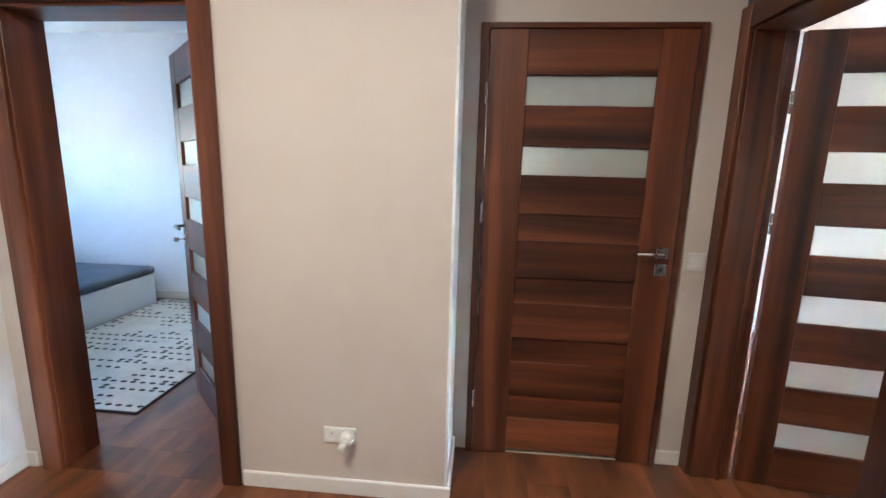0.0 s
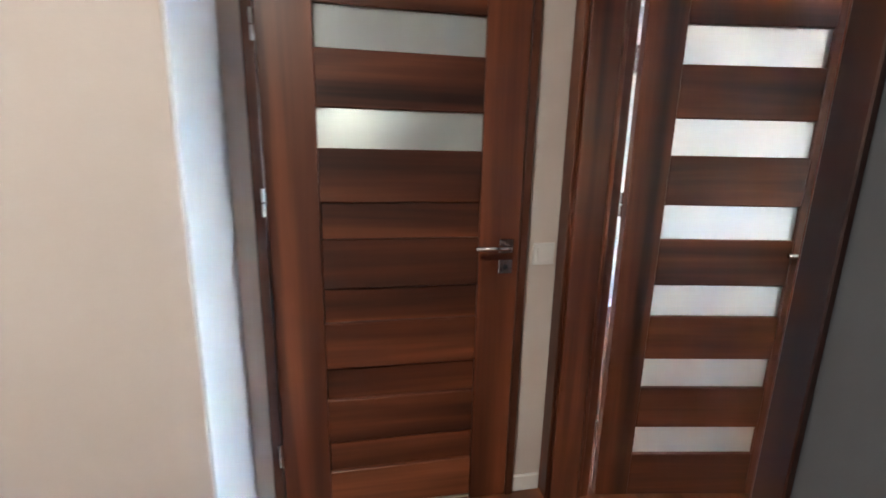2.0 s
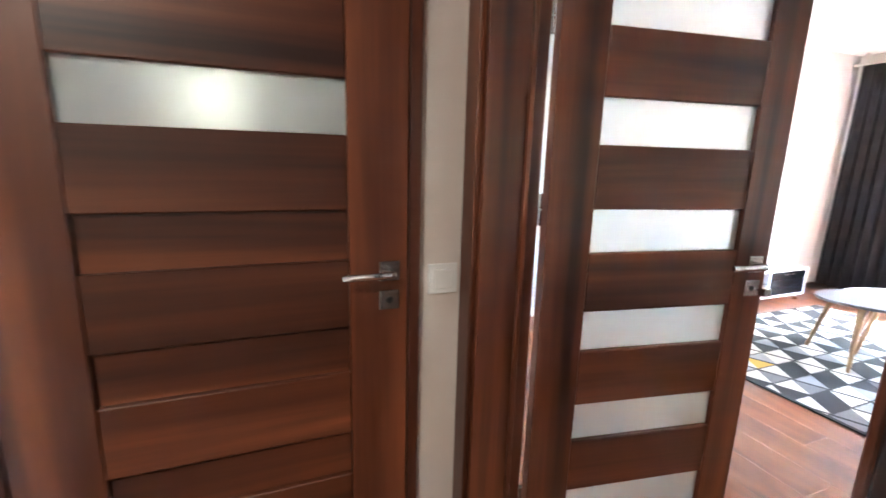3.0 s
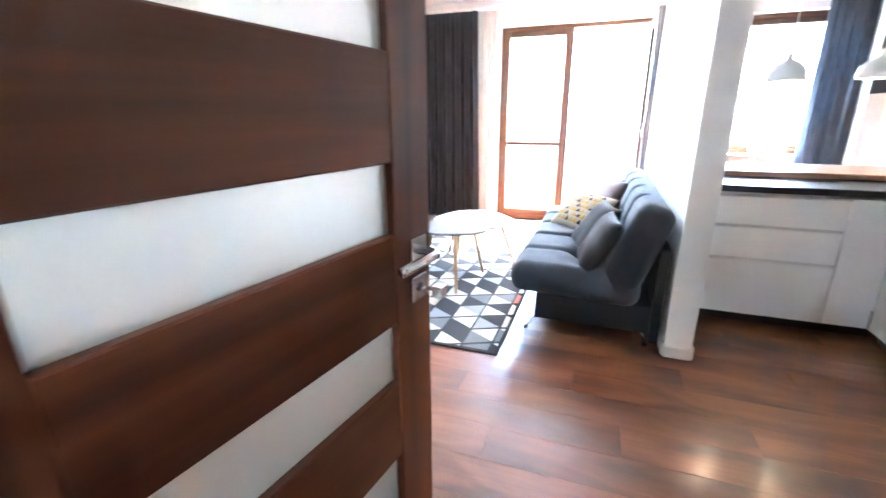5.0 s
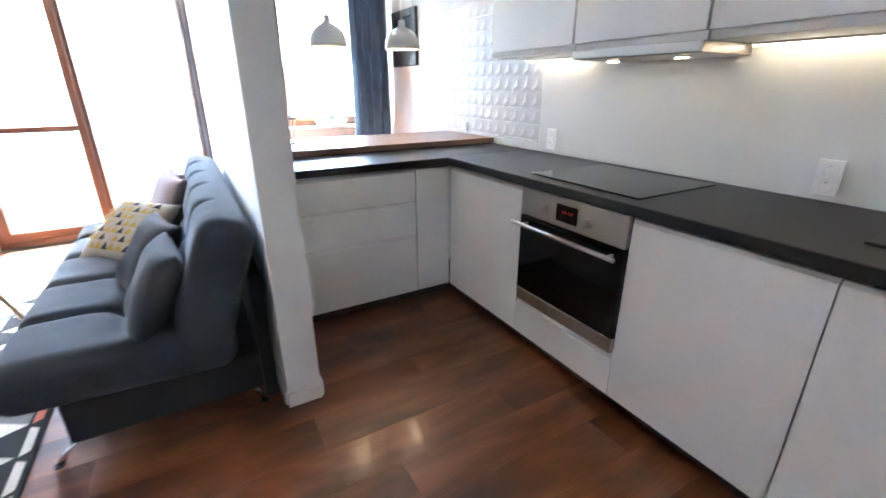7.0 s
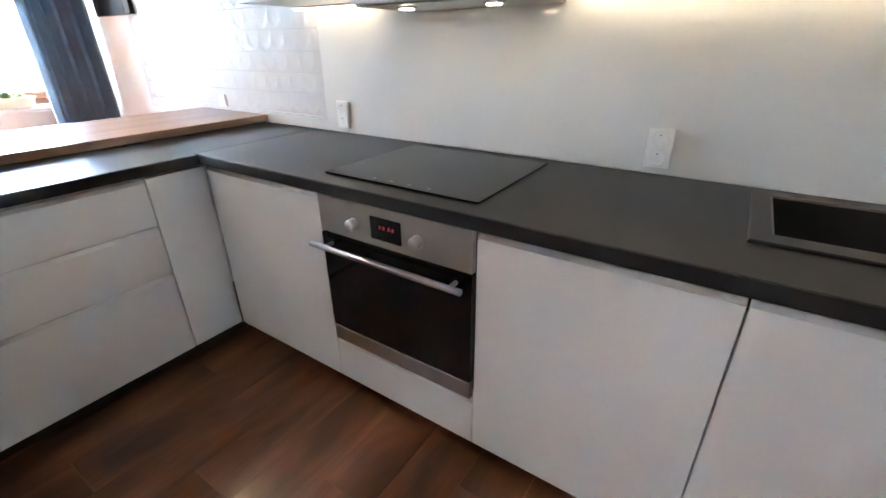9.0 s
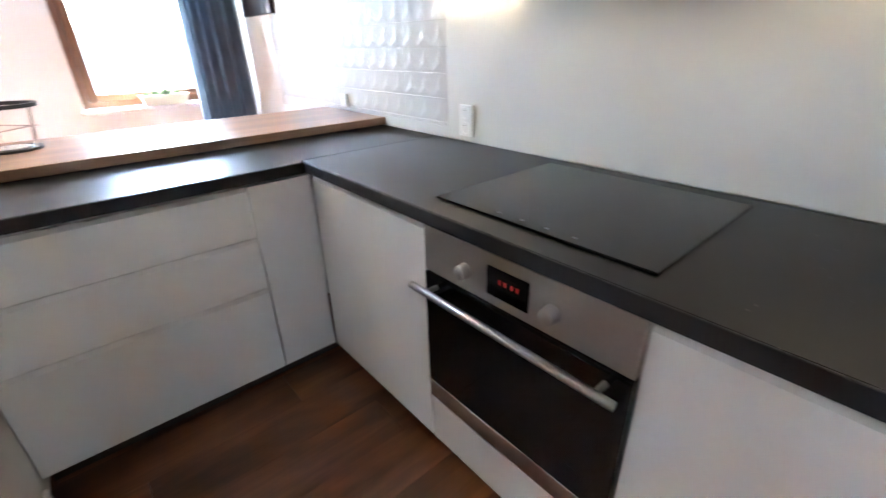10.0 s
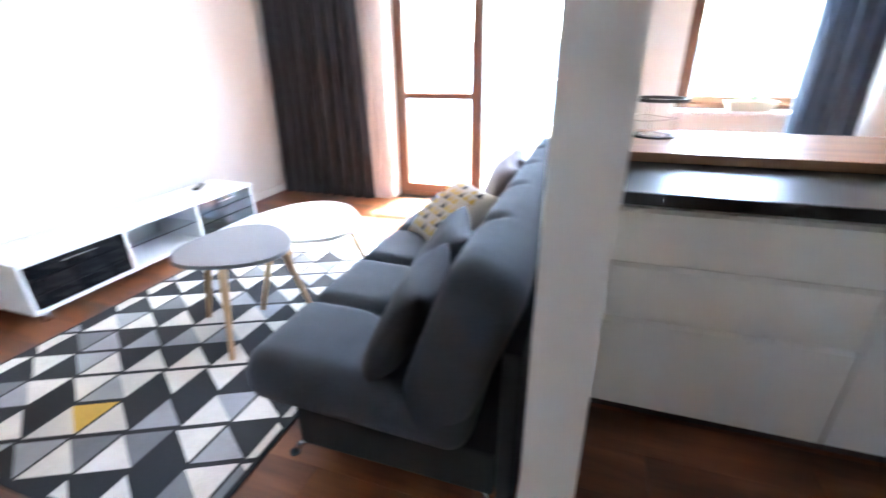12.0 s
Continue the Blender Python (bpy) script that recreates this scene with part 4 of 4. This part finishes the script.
STEP, CELL, SLANT = 0.197, 0.176, (0.0755, -0.1695)
for i in range(-14, 16):
    last = 4
    for j in range(-10, 12):
        px, py = -0.751 + i * STEP + j * SLANT[0], 3.647 + j * SLANT[1]
        cut = 0.006
        a, b_, c_, d_ = (px + 0.003, py - cut), (px + CELL, py - cut), (px + CELL + SLANT[0], py + SLANT[1] + cut), (px + SLANT[0] + 0.003, py + SLANT[1] + cut)
        for k, shape in enumerate(((a, b_, d_), (b_, c_, d_))):
            col = rnd.choices((0, 1, 2, 4), (0.38, 0.18, 0.10, 0.34))[0]
            if col == last:
                col = 4 if last == 0 else 0
            if i == 0 and j == 0:
                col = 3 if k else 0
            if i == 1 and j == 5 and k == 0:
                col = 5
            last = col
            pts = clipped(list(shape), RX0 + 0.025, RX1 - 0.025, RY0 + 0.02, RY1 - 0.02)
            if col == 4 or len(pts) < 3:
                continue
            f = tri.faces.new([tri.verts.new((qx, qy, 0.0108)) for qx, qy in pts])
            f.material_index = col
part("pattern", tri, [M_RUGW, M_RUGL, M_RUGG, M_RUGY, M_RUGR, M_RUGR], rug, "woven triangles")

br = thing("bedroom_rug", "cream bedroom rug with rows of black dots", "rug", (-6.8, 3.85, 0))
part("backing", box(-7.48, 2.865, 0.0005, -6.14, 4.86, 0.010, 0.003), M_RUGK, br, "black rug edge")
part("woven_field", box(-7.47, 2.880, 0.0105, -6.155, 4.85, 0.0135, 0.001), M_RUGW, br, "cream pile")
dots = bmesh.new()
for j in range(22):
    yy = 2.93 + j * 0.087
    run = 0
    for i in range(20):
        if run == 0 and rnd.random() < 0.12:
            run = rnd.choice((2, 3, 5))
        if run:
            run -= 1
            continue
        xx = -7.43 + i * 0.066 + 0.006 * rnd.random()
        for dup in ((0.0,) if rnd.random() < 0.75 else (0.0, 0.03)):
            ring = [dots.verts.new((xx + 0.022 * math.cos(a * math.pi / 4), yy + dup + 0.013 * math.sin(a * math.pi / 4), 0.0142)) for a in range(8)]
            dots.faces.new(ring)
tagged(part("dots", dots, M_RUGK, br, "woven black dots"), kind="stuff")


# ---- coffee tables ----
def coffee_table(label, at, radius, top_mat, feet, lobes, turn, z):
    t = thing("coffee_table", label, "coffee table", (*at, 0.011), group="coffee tables")
    pts = []
    for k in range(64):
        a = 2 * math.pi * k / 64
        rr = radius * (1 + 0.07 * math.cos(lobes * (a - turn)))
        pts.append((at[0] + rr * math.cos(a), at[1] + rr * math.sin(a)))
    bm = slab(pts, z - 0.018, z)
    bmesh.ops.bevel(bm, geom=[e for e in bm.edges if abs(e.verts[0].co.z - e.verts[1].co.z) < 1e-6], offset=0.004, segments=2, affect="EDGES")
    part("tabletop", bm, top_mat, t)
    for fx, fy in feet:
        tx, ty = at[0] + (fx - at[0]) * 0.62, at[1] + (fy - at[1]) * 0.62
        part("leg", tube([(tx, ty, z - 0.018), (fx, fy, 0.0112)], 0.019, 14, r2=0.011), M_BEECH, t, "tapered pale beech leg", smooth=True)


coffee_table("small rounded grey coffee table on three beech legs", (0.13, 3.35), 0.262, M_GREYTOP, ((-0.14, 3.24), (0.12, 3.63), (0.385, 3.17)), 3, 0.4, 0.468)
coffee_table("larger rounded white coffee table on three beech legs", (0.64, 3.33), 0.345, M_LACQ, ((0.27, 3.40), (0.83, 3.00), (0.84, 3.64)), 3, 0.2, 0.42)

# ---- low television bench ----
tb = thing("television_bench", "low white television bench with black glossy drawers", "tv bench", (0.63, 4.64, 0))
BX0, BX1, BY0, BY1 = -0.215, 1.475, 4.425, 4.84
part("top", box(BX0, BY0 - 0.004, 0.328, BX1, BY1, 0.352, 0.003), M_LACQ, tb)
part("bottom", box(BX0 + 0.02, BY0, 0.06, BX1 - 0.02, BY1, 0.08, 0.002), M_LACQ, tb)
part("back", box(BX0 + 0.02, BY1 - 0.012, 0.0805, BX1 - 0.02, BY1, 0.3275), M_LACQ, tb)
for a, b in ((BX0, BX0 + 0.0195), (0.345, 0.365), (0.885, 0.905), (BX1 - 0.0195, BX1)):
    part("panel", box(a, BY0, 0.0605 if a in (BX0,) or b == BX1 else 0.0805, b, BY1 - 0.0125, 0.3275, 0.002), M_LACQ, tb)
for a, b in ((BX0 + 0.022, 0.343), (0.907, BX1 - 0.022)):
    for z0, z1 in ((0.084, 0.163), (0.167, 0.244), (0.248, 0.325)):
        dr = part("drawer", box(a, BY0 + 0.004, z0, b, BY1 - 0.05, z1, 0.002), M_BLACKGLASS, tb, "black glossy drawer")
    part("handle", box((a + b) / 2 - 0.09, BY0 - 0.012, 0.296, (a + b) / 2 + 0.09, BY0 + 0.004, 0.302, 0.001), M_CHROME, dr, "slim steel handle")
M_BLUE = glow("blue shelf light", (0.15, 0.22, 1.0), 0.15)
part("glass_shelf", box(0.367, BY0 + 0.02, 0.205, 0.883, BY1 - 0.02, 0.211), glass("clear shelf glass", (0.9, 0.97, 0.95)), tb, "clear glass shelf")
part("light_strip", box(0.37, BY1 - 0.03, 0.212, 0.60, BY1 - 0.02, 0.218), M_BLUE, tb, "thin blue light strip")
for x in (BX0 + 0.06, BX1 - 0.06):
    for y in (BY0 + 0.04, BY1 - 0.05):
        part("foot", tube([(x, y, 0.0), (x, y, 0.06)], 0.02, 14), M_CHROME, tb, smooth=True)
rc = thing("remote_control", "black remote control on the white bench", "remote control", (1.22, 4.72, 0.352), 30, local=True)
part("body", box(-0.085, -0.022, 0.0005, 0.085, 0.022, 0.018, 0.005, 2), M_BLACK, rc)
part("buttons", box(-0.06, -0.014, 0.0181, 0.05, 0.014, 0.0195, 0.001), M_GREYTOP, rc)

# ---- dining chair ----
ch = thing("dining_chair", "white shell chair on splayed beech legs", "chair", (-1.52, 3.41, 0), 0, local=True)
bm = bmesh.new()
g = []
for i in range(25):
    s = i / 24
    row_ = []
    for j in range(17):
        u = 2 * j / 16 - 1
        if s < 0.5:
            q = s / 0.5
            yy, zz = 0.22 - 0.36 * q, 0.455 - 0.03 * math.sin(q * math.pi) + 0.015 * q
        else:
            q = (s - 0.5) / 0.5
            yy, zz = -0.14 - 0.075 * math.sin(q * math.pi / 2), 0.47 + 0.34 * q ** 1.25
        wv = 0.225 - 0.03 * max(0.0, s - 0.6) / 0.4 - 0.03 * (1 - min(1, s / 0.15))
        curl = abs(u) ** 3
        yy += 0.06 * curl * max(0.0, s - 0.45)
        zz += 0.05 * curl * (1 - max(0.0, s - 0.4) / 0.6)
        if s > 0.9:
            zz -= 0.05 * u * u * (s - 0.9) / 0.1
        row_.append(bm.verts.new((u * wv, yy, zz)))
    g.append(row_)
for i in range(24):
    for j in range(16):
        bm.faces.new((g[i][j], g[i + 1][j], g[i + 1][j + 1], g[i][j + 1]))
bmesh.ops.solidify(bm, geom=bm.faces[:], thickness=0.008)
part("shell", bm, M_PLASTIC, ch, "white plastic shell seat", smooth=True)
for sx in (-1, 1):
    for sy in (-1, 1):
        lg = part("leg", tube([(sx * 0.13, sy * 0.12 + 0.02, 0.40), (sx * 0.215, sy * 0.225, 0.0)], 0.016, 12, r2=0.012), M_BEECH, ch, "round beech leg", smooth=True)
        part("bracket", tube([(sx * 0.13, sy * 0.12 + 0.02, 0.40), (sx * 0.10, sy * 0.09 + 0.02, 0.447)], 0.008, 8), M_BLACK, lg)
for a, b in (((-0.165, -0.16, 0.24), (0.165, 0.19, 0.24)), ((0.165, -0.16, 0.24), (-0.165, 0.19, 0.245))):
    part("brace", tube([a, b], 0.004, 8), M_BLACK, ch, "thin black steel rod")


# ---- pendant lamps over the bar ----
M_BULB = glow("warm pendant bulb", (1.0, 0.72, 0.42), PENDANT)


def pendant(at):
    p = thing("pendant_lamp", "white enamel bell pendant lamp over the bar", "pendant lamp", at, group="bar pendants")
    x, y, z = at
    prof = [(0.012, 0.135), (0.022, 0.132), (0.024, 0.095), (0.034, 0.088), (0.07, 0.066), (0.102, 0.036), (0.117, 0.006), (0.122, -0.030), (0.124, -0.055),
            (0.121, -0.055), (0.115, 0.004), (0.10, 0.032), (0.068, 0.06), (0.03, 0.08), (0.012, 0.082)]
    prof = [(r * 0.87, h * 0.87) for r, h in prof]
    part("shade", lathe(prof, at, 40), M_LACQ, p, "white enamel shade", smooth=True)
    part("socket", lathe([(0.0, 0.07), (0.02, 0.07), (0.02, 0.03), (0.0, 0.03)], at, 16), M_BLACK, p)
    part("bulb", lathe([(0.0, 0.03), (0.014, 0.028), (0.028, 0.0), (0.02, -0.024), (0.0, -0.032)], at, 18), M_BULB, p, "glowing warm bulb", smooth=True)
    part("cord", tube([(x, y, z + 0.112), (x, y, H - 0.03)], 0.003, 8), M_PLASTIC, p)
    part("ceiling_rose", lathe([(0.0, 0.0), (0.05, 0.0), (0.04, -0.028), (0.0, -0.03)], (x, y, H), 24), M_LACQ, p, smooth=True)


pendant((0.48, 0.78, 1.558))
pendant((0.48, 1.245, 1.555))

# picture, basket and window box
pf = thing("picture_frame", "black square picture frame on the wall beside the curtain", "picture", (1.9, 0.07, 1.48))
for q in ((1.66, 1.48, 1.74, 1.965), (2.09, 1.48, 2.17, 1.965), (1.7405, 1.48, 2.0895, 1.60), (1.7405, 1.90, 2.0895, 1.965)):
    part("bar", box(q[0], 0.0605, q[1], q[2], 0.098, q[3], 0.003), M_BLACK, pf)
part("print", box(1.7405, 0.0605, 1.6005, 2.0895, 0.075, 1.8995), plain("grey print paper", (0.03, 0.033, 0.04), 0.6), pf, "plain grey print")
bk = thing("wire_basket", "round black-rimmed wire candle holder on the bar top", "candle holder", (0.83, 1.515, 0.9425))
part("rim", lathe([(0.105, 0.155), (0.122, 0.155), (0.122, 0.169), (0.105, 0.169), (0.105, 0.155)], (0.83, 1.515, 0.9425), 36), M_BLACK, bk, "black rim")
part("base", lathe([(0.0, 0.0006), (0.092, 0.0006), (0.092, 0.010), (0.0, 0.010)], (0.83, 1.515, 0.9425), 36), M_BLACK, bk, "black base plate")
part("mirror_plate", lathe([(0.0, 0.0105), (0.06, 0.0105), (0.058, 0.013), (0.0, 0.013)], (0.83, 1.515, 0.9425), 30), M_CHROME, bk, "bright base disc")
for k in range(5):
    a = 2 * math.pi * k / 5 + 0.3
    part("wire", tube([(0.83 + 0.088 * math.cos(a), 1.515 + 0.088 * math.sin(a), 0.949), (0.83 + 0.113 * math.cos(a), 1.515 + 0.113 * math.sin(a), 1.099)], 0.0022, 8), M_STEEL, bk)
part("wire_ring", tube([(0.83 + 0.101 * math.cos(k * math.pi / 18), 1.515 + 0.101 * math.sin(k * math.pi / 18), 1.025 + 0.006 * math.sin(k * math.pi / 9)) for k in range(37)], 0.0022, 8, cap=False), M_STEEL, bk)

wb = thing("window_box", "cream window box with small succulents on the sill", "planter", (2.52, 0.685, 0.902))
bm = bmesh.new()
lo = [bm.verts.new((2.52 + sx * 0.045, 0.685 + sy * 0.135, 0.9025)) for sx, sy in ((-1, -1), (1, -1), (1, 1), (-1, 1))]
hi = [bm.verts.new((2.52 + sx * 0.06, 0.685 + sy * 0.16, 0.975)) for sx, sy in ((-1, -1), (1, -1), (1, 1), (-1, 1))]
hi2 = [bm.verts.new((2.52 + sx * 0.052, 0.685 + sy * 0.15, 0.975)) for sx, sy in ((-1, -1), (1, -1), (1, 1), (-1, 1))]
lo2 = [bm.verts.new((2.52 + sx * 0.05, 0.685 + sy * 0.147, 0.955)) for sx, sy in ((-1, -1), (1, -1), (1, 1), (-1, 1))]
bm.faces.new(lo)
for a, b in ((lo, hi), (hi, hi2), (hi2, lo2)):
    for k in range(4):
        bm.faces.new((a[k], a[(k + 1) % 4], b[(k + 1) % 4], b[k]))
part("trough", bm, M_DIMOIL, wb, "cream trough")
part("soil", box(2.472, 0.54, 0.94, 2.568, 0.83, 0.957), M_SOIL, wb)
for px, py, sc in ((2.52, 0.60, 1.0), (2.51, 0.67, 1.35), (2.53, 0.74, 1.1), (2.52, 0.80, 0.8)):
    bm = bmesh.new()
    for k in range(16):
        a, lean = k * 2.4, 0.25 + 0.05 * k
        dvec = Vector((math.cos(a) * math.sin(lean), math.sin(a) * math.sin(lean), math.cos(lean))) * 0.055 * sc
        side = Vector((-math.sin(a), math.cos(a), 0)) * 0.009 * sc
        o = Vector((px, py, 0.956))
        v0 = [bm.verts.new(p) for p in (o - side * 0.5, o + side * 0.5, o + dvec * 0.6 + side, o + dvec, o + dvec * 0.6 - side, o + dvec * 0.5 + Vector((0, 0, 0.006)))]
        bm.faces.new((v0[0], v0[1], v0[5]))
        bm.faces.new((v0[1], v0[2], v0[5]))
        bm.faces.new((v0[2], v0[3], v0[5]))
        bm.faces.new((v0[3], v0[4], v0[5]))
        bm.faces.new((v0[4], v0[0], v0[5]))
    part("plant", bm, M_LEAF, wb, "small green succulent")

# ---- bedroom ----
bd = thing("bed", "low white box bed with a blue grey mattress", "bed", (-8.2, 3.75, 0))
part("base", box(-8.95, 2.80, 0.0, -7.50, 4.76, 0.305, 0.004), M_FRONT, bd, "white bed box")
bm = rounded(0.735, 0.985, 0.04, 0.03, (20, 20, 4))
bmesh.ops.translate(bm, verts=bm.verts, vec=(-8.215, 3.78, 0.346))
part("mattress", bm, M_MATTRESS, bd, "blue grey mattress", smooth=True)

# ---- hall fill lamp and bathroom lamp ----
# unseen lamp added on the hall ceiling to brighten the dark hall
hl_ = thing("hall_fill_lamp", "round fill lamp added on the hall ceiling, out of view", "ceiling lamp", (-4.85, 0.9, H - 0.06))
part("plate", lathe([(0.0, 0.06), (0.17, 0.06), (0.17, 0.045), (0.0, 0.045)], (-4.85, 0.9, H - 0.06), 36), M_LACQ, hl_)
part("diffuser", lathe([(0.165, 0.0445), (0.16, 0.02), (0.12, 0.004), (0.0, 0.0)], (-4.85, 0.9, H - 0.06), 36), glow("warm fill lamp glow", (1.0, 0.87, 0.72), HALL_FILL), hl_, "glowing face of the fill lamp", smooth=True)
wl = thing("wall_lamp", "small lit lamp on the bathroom wall", "wall lamp", (-4.02, 4.86, 1.70))
part("plate", box(-4.06, 4.87, 1.64, -3.98, 4.8995, 1.76, 0.003), M_CHROME, wl)
part("globe", lathe([(0.0, -0.05), (0.03, -0.04), (0.05, 0.0), (0.03, 0.04), (0.0, 0.05)], (-4.02, 4.815, 1.70), 20), glow("warm bathroom lamp", (1.0, 0.92, 0.74), BATH_LAMP), wl, smooth=True)

# ---- relief tiles of the kitchen wall ----
def relief_tile(w, h):
    bm = bmesh.new()
    n = max(1, round(w / 0.1))
    base = [bm.verts.new(p) for p in ((0, 0, 0), (w, 0, 0), (w, 0, h), (0, 0, h))]
    lip, d = 0.006, w / n
    lower = [bm.verts.new((k * d, lip, 0)) for k in range(n + 1)]
    upper = [bm.verts.new((x, lip, h)) for x in [0.0] + [(k + 0.5) * d for k in range(n)] + [w]]
    bm.faces.new(base)
    for k in range(n):
        apex = bm.verts.new(((k + 0.5) * d, lip + 0.004, h * 0.36))
        for q in ((lower[k], lower[k + 1]), (lower[k + 1], upper[k + 1]), (upper[k + 1], lower[k])):
            bm.faces.new((*q, apex))
        bm.faces.new((lower[k], upper[k + 1], upper[k]))
    bm.faces.new((lower[n], upper[n + 1], upper[n]))
    bm.faces.new([base[0], *lower, base[1]])
    bm.faces.new([base[3], base[2], *upper[::-1]])
    bm.faces.new((base[0], base[3], upper[0], lower[0]))
    bm.faces.new((base[1], lower[-1], upper[-1], base[2]))
    return finish(bm, "tile", M_TILE)


tw = thing("tiled_wall", "white glazed relief tiles with raised pyramids over the bar", "tiles", (0.9, 0.0605, 0.905), kind="structure")
part("bed", box(-0.04, 0.0602, 0.9445, 1.785, 0.0622, 2.07), M_GROUT, tw, "light grout")
full = relief_tile(0.2996, 0.0962)
cut = relief_tile(0.2996, 0.0165)
narrow = relief_tile(0.2125, 0.0962)
zs = [(0.9455, cut)] + [(0.9655 + k * 0.1, full) for k in range(11)]
for z, me in zs:
    for k in range(6):
        x = -0.038 + k * 0.3
        side = z > 1.43 and x < 0.04
        t = new("tile", narrow if side else me)
        x = 0.0475 if side else x
        t.parent = tw
        t.location = Vector((x, 0.0622, z)) - Vector((0.9, 0.0605, 0.905))
edge_strip = part("trim", box(-0.04, 0.0625, 0.9008, 1.785, 0.0665, 0.9445), M_SPLASH, tw, "white trim strip")

# ---- floor planks ----
PW, PL = 0.193, 1.285
floor = bpy.data.objects["floor"]
PLANKS = {}


def plank_mesh(w, l):
    key = (round(w, 3), round(l, 3))
    if key not in PLANKS:
        bm = bmesh.new()
        b_ = 0.0004
        for z, ins in ((0.0, 0.0), (0.0108, 0.0), (0.012, b_)):
            for x, y in ((ins, ins), (w - ins, ins), (w - ins, l - ins), (ins, l - ins)):
                bm.verts.new((x, y, z))
        bm.verts.ensure_lookup_table()
        v = bm.verts
        bm.faces.new((v[8], v[9], v[10], v[11]))
        for o in (0, 4):
            for k in range(4):
                bm.faces.new((v[o + k], v[o + (k + 1) % 4], v[o + 4 + (k + 1) % 4], v[o + 4 + k]))
        PLANKS[key] = finish(bm, "plank", M_PLANK)
    return PLANKS[key]


rp = random.Random(11)


def planks(x0, y0, x1, y1):
    i = math.floor((x0 + 9.2) / PW)
    while -9.2 + i * PW < x1:
        a, b = max(x0, -9.2 + i * PW), min(x1, -9.2 + (i + 1) * PW)
        y = -1.05 - ((i * 0.4137) % 1.0) * PL
        while y < y1:
            c_, d_ = max(y0, y), min(y1, y + PL)
            if d_ - c_ > 0.01 and b - a > 0.01:
                p = new("plank", plank_mesh(b - a - 0.0004, d_ - c_ - 0.0004))
                p.parent = floor
                p.location = (a, c_, -0.0119)
            y += PL
        i += 1


planks(-3.12, 0.06, 2.5, 4.86)
planks(-6.32, -0.9, -3.12, 2.43)
planks(-4.35, 2.43, -3.12, 2.87)
planks(-6.16, 2.43, -5.30, 2.60)
planks(-9.05, 2.60, -5.05, 4.9)
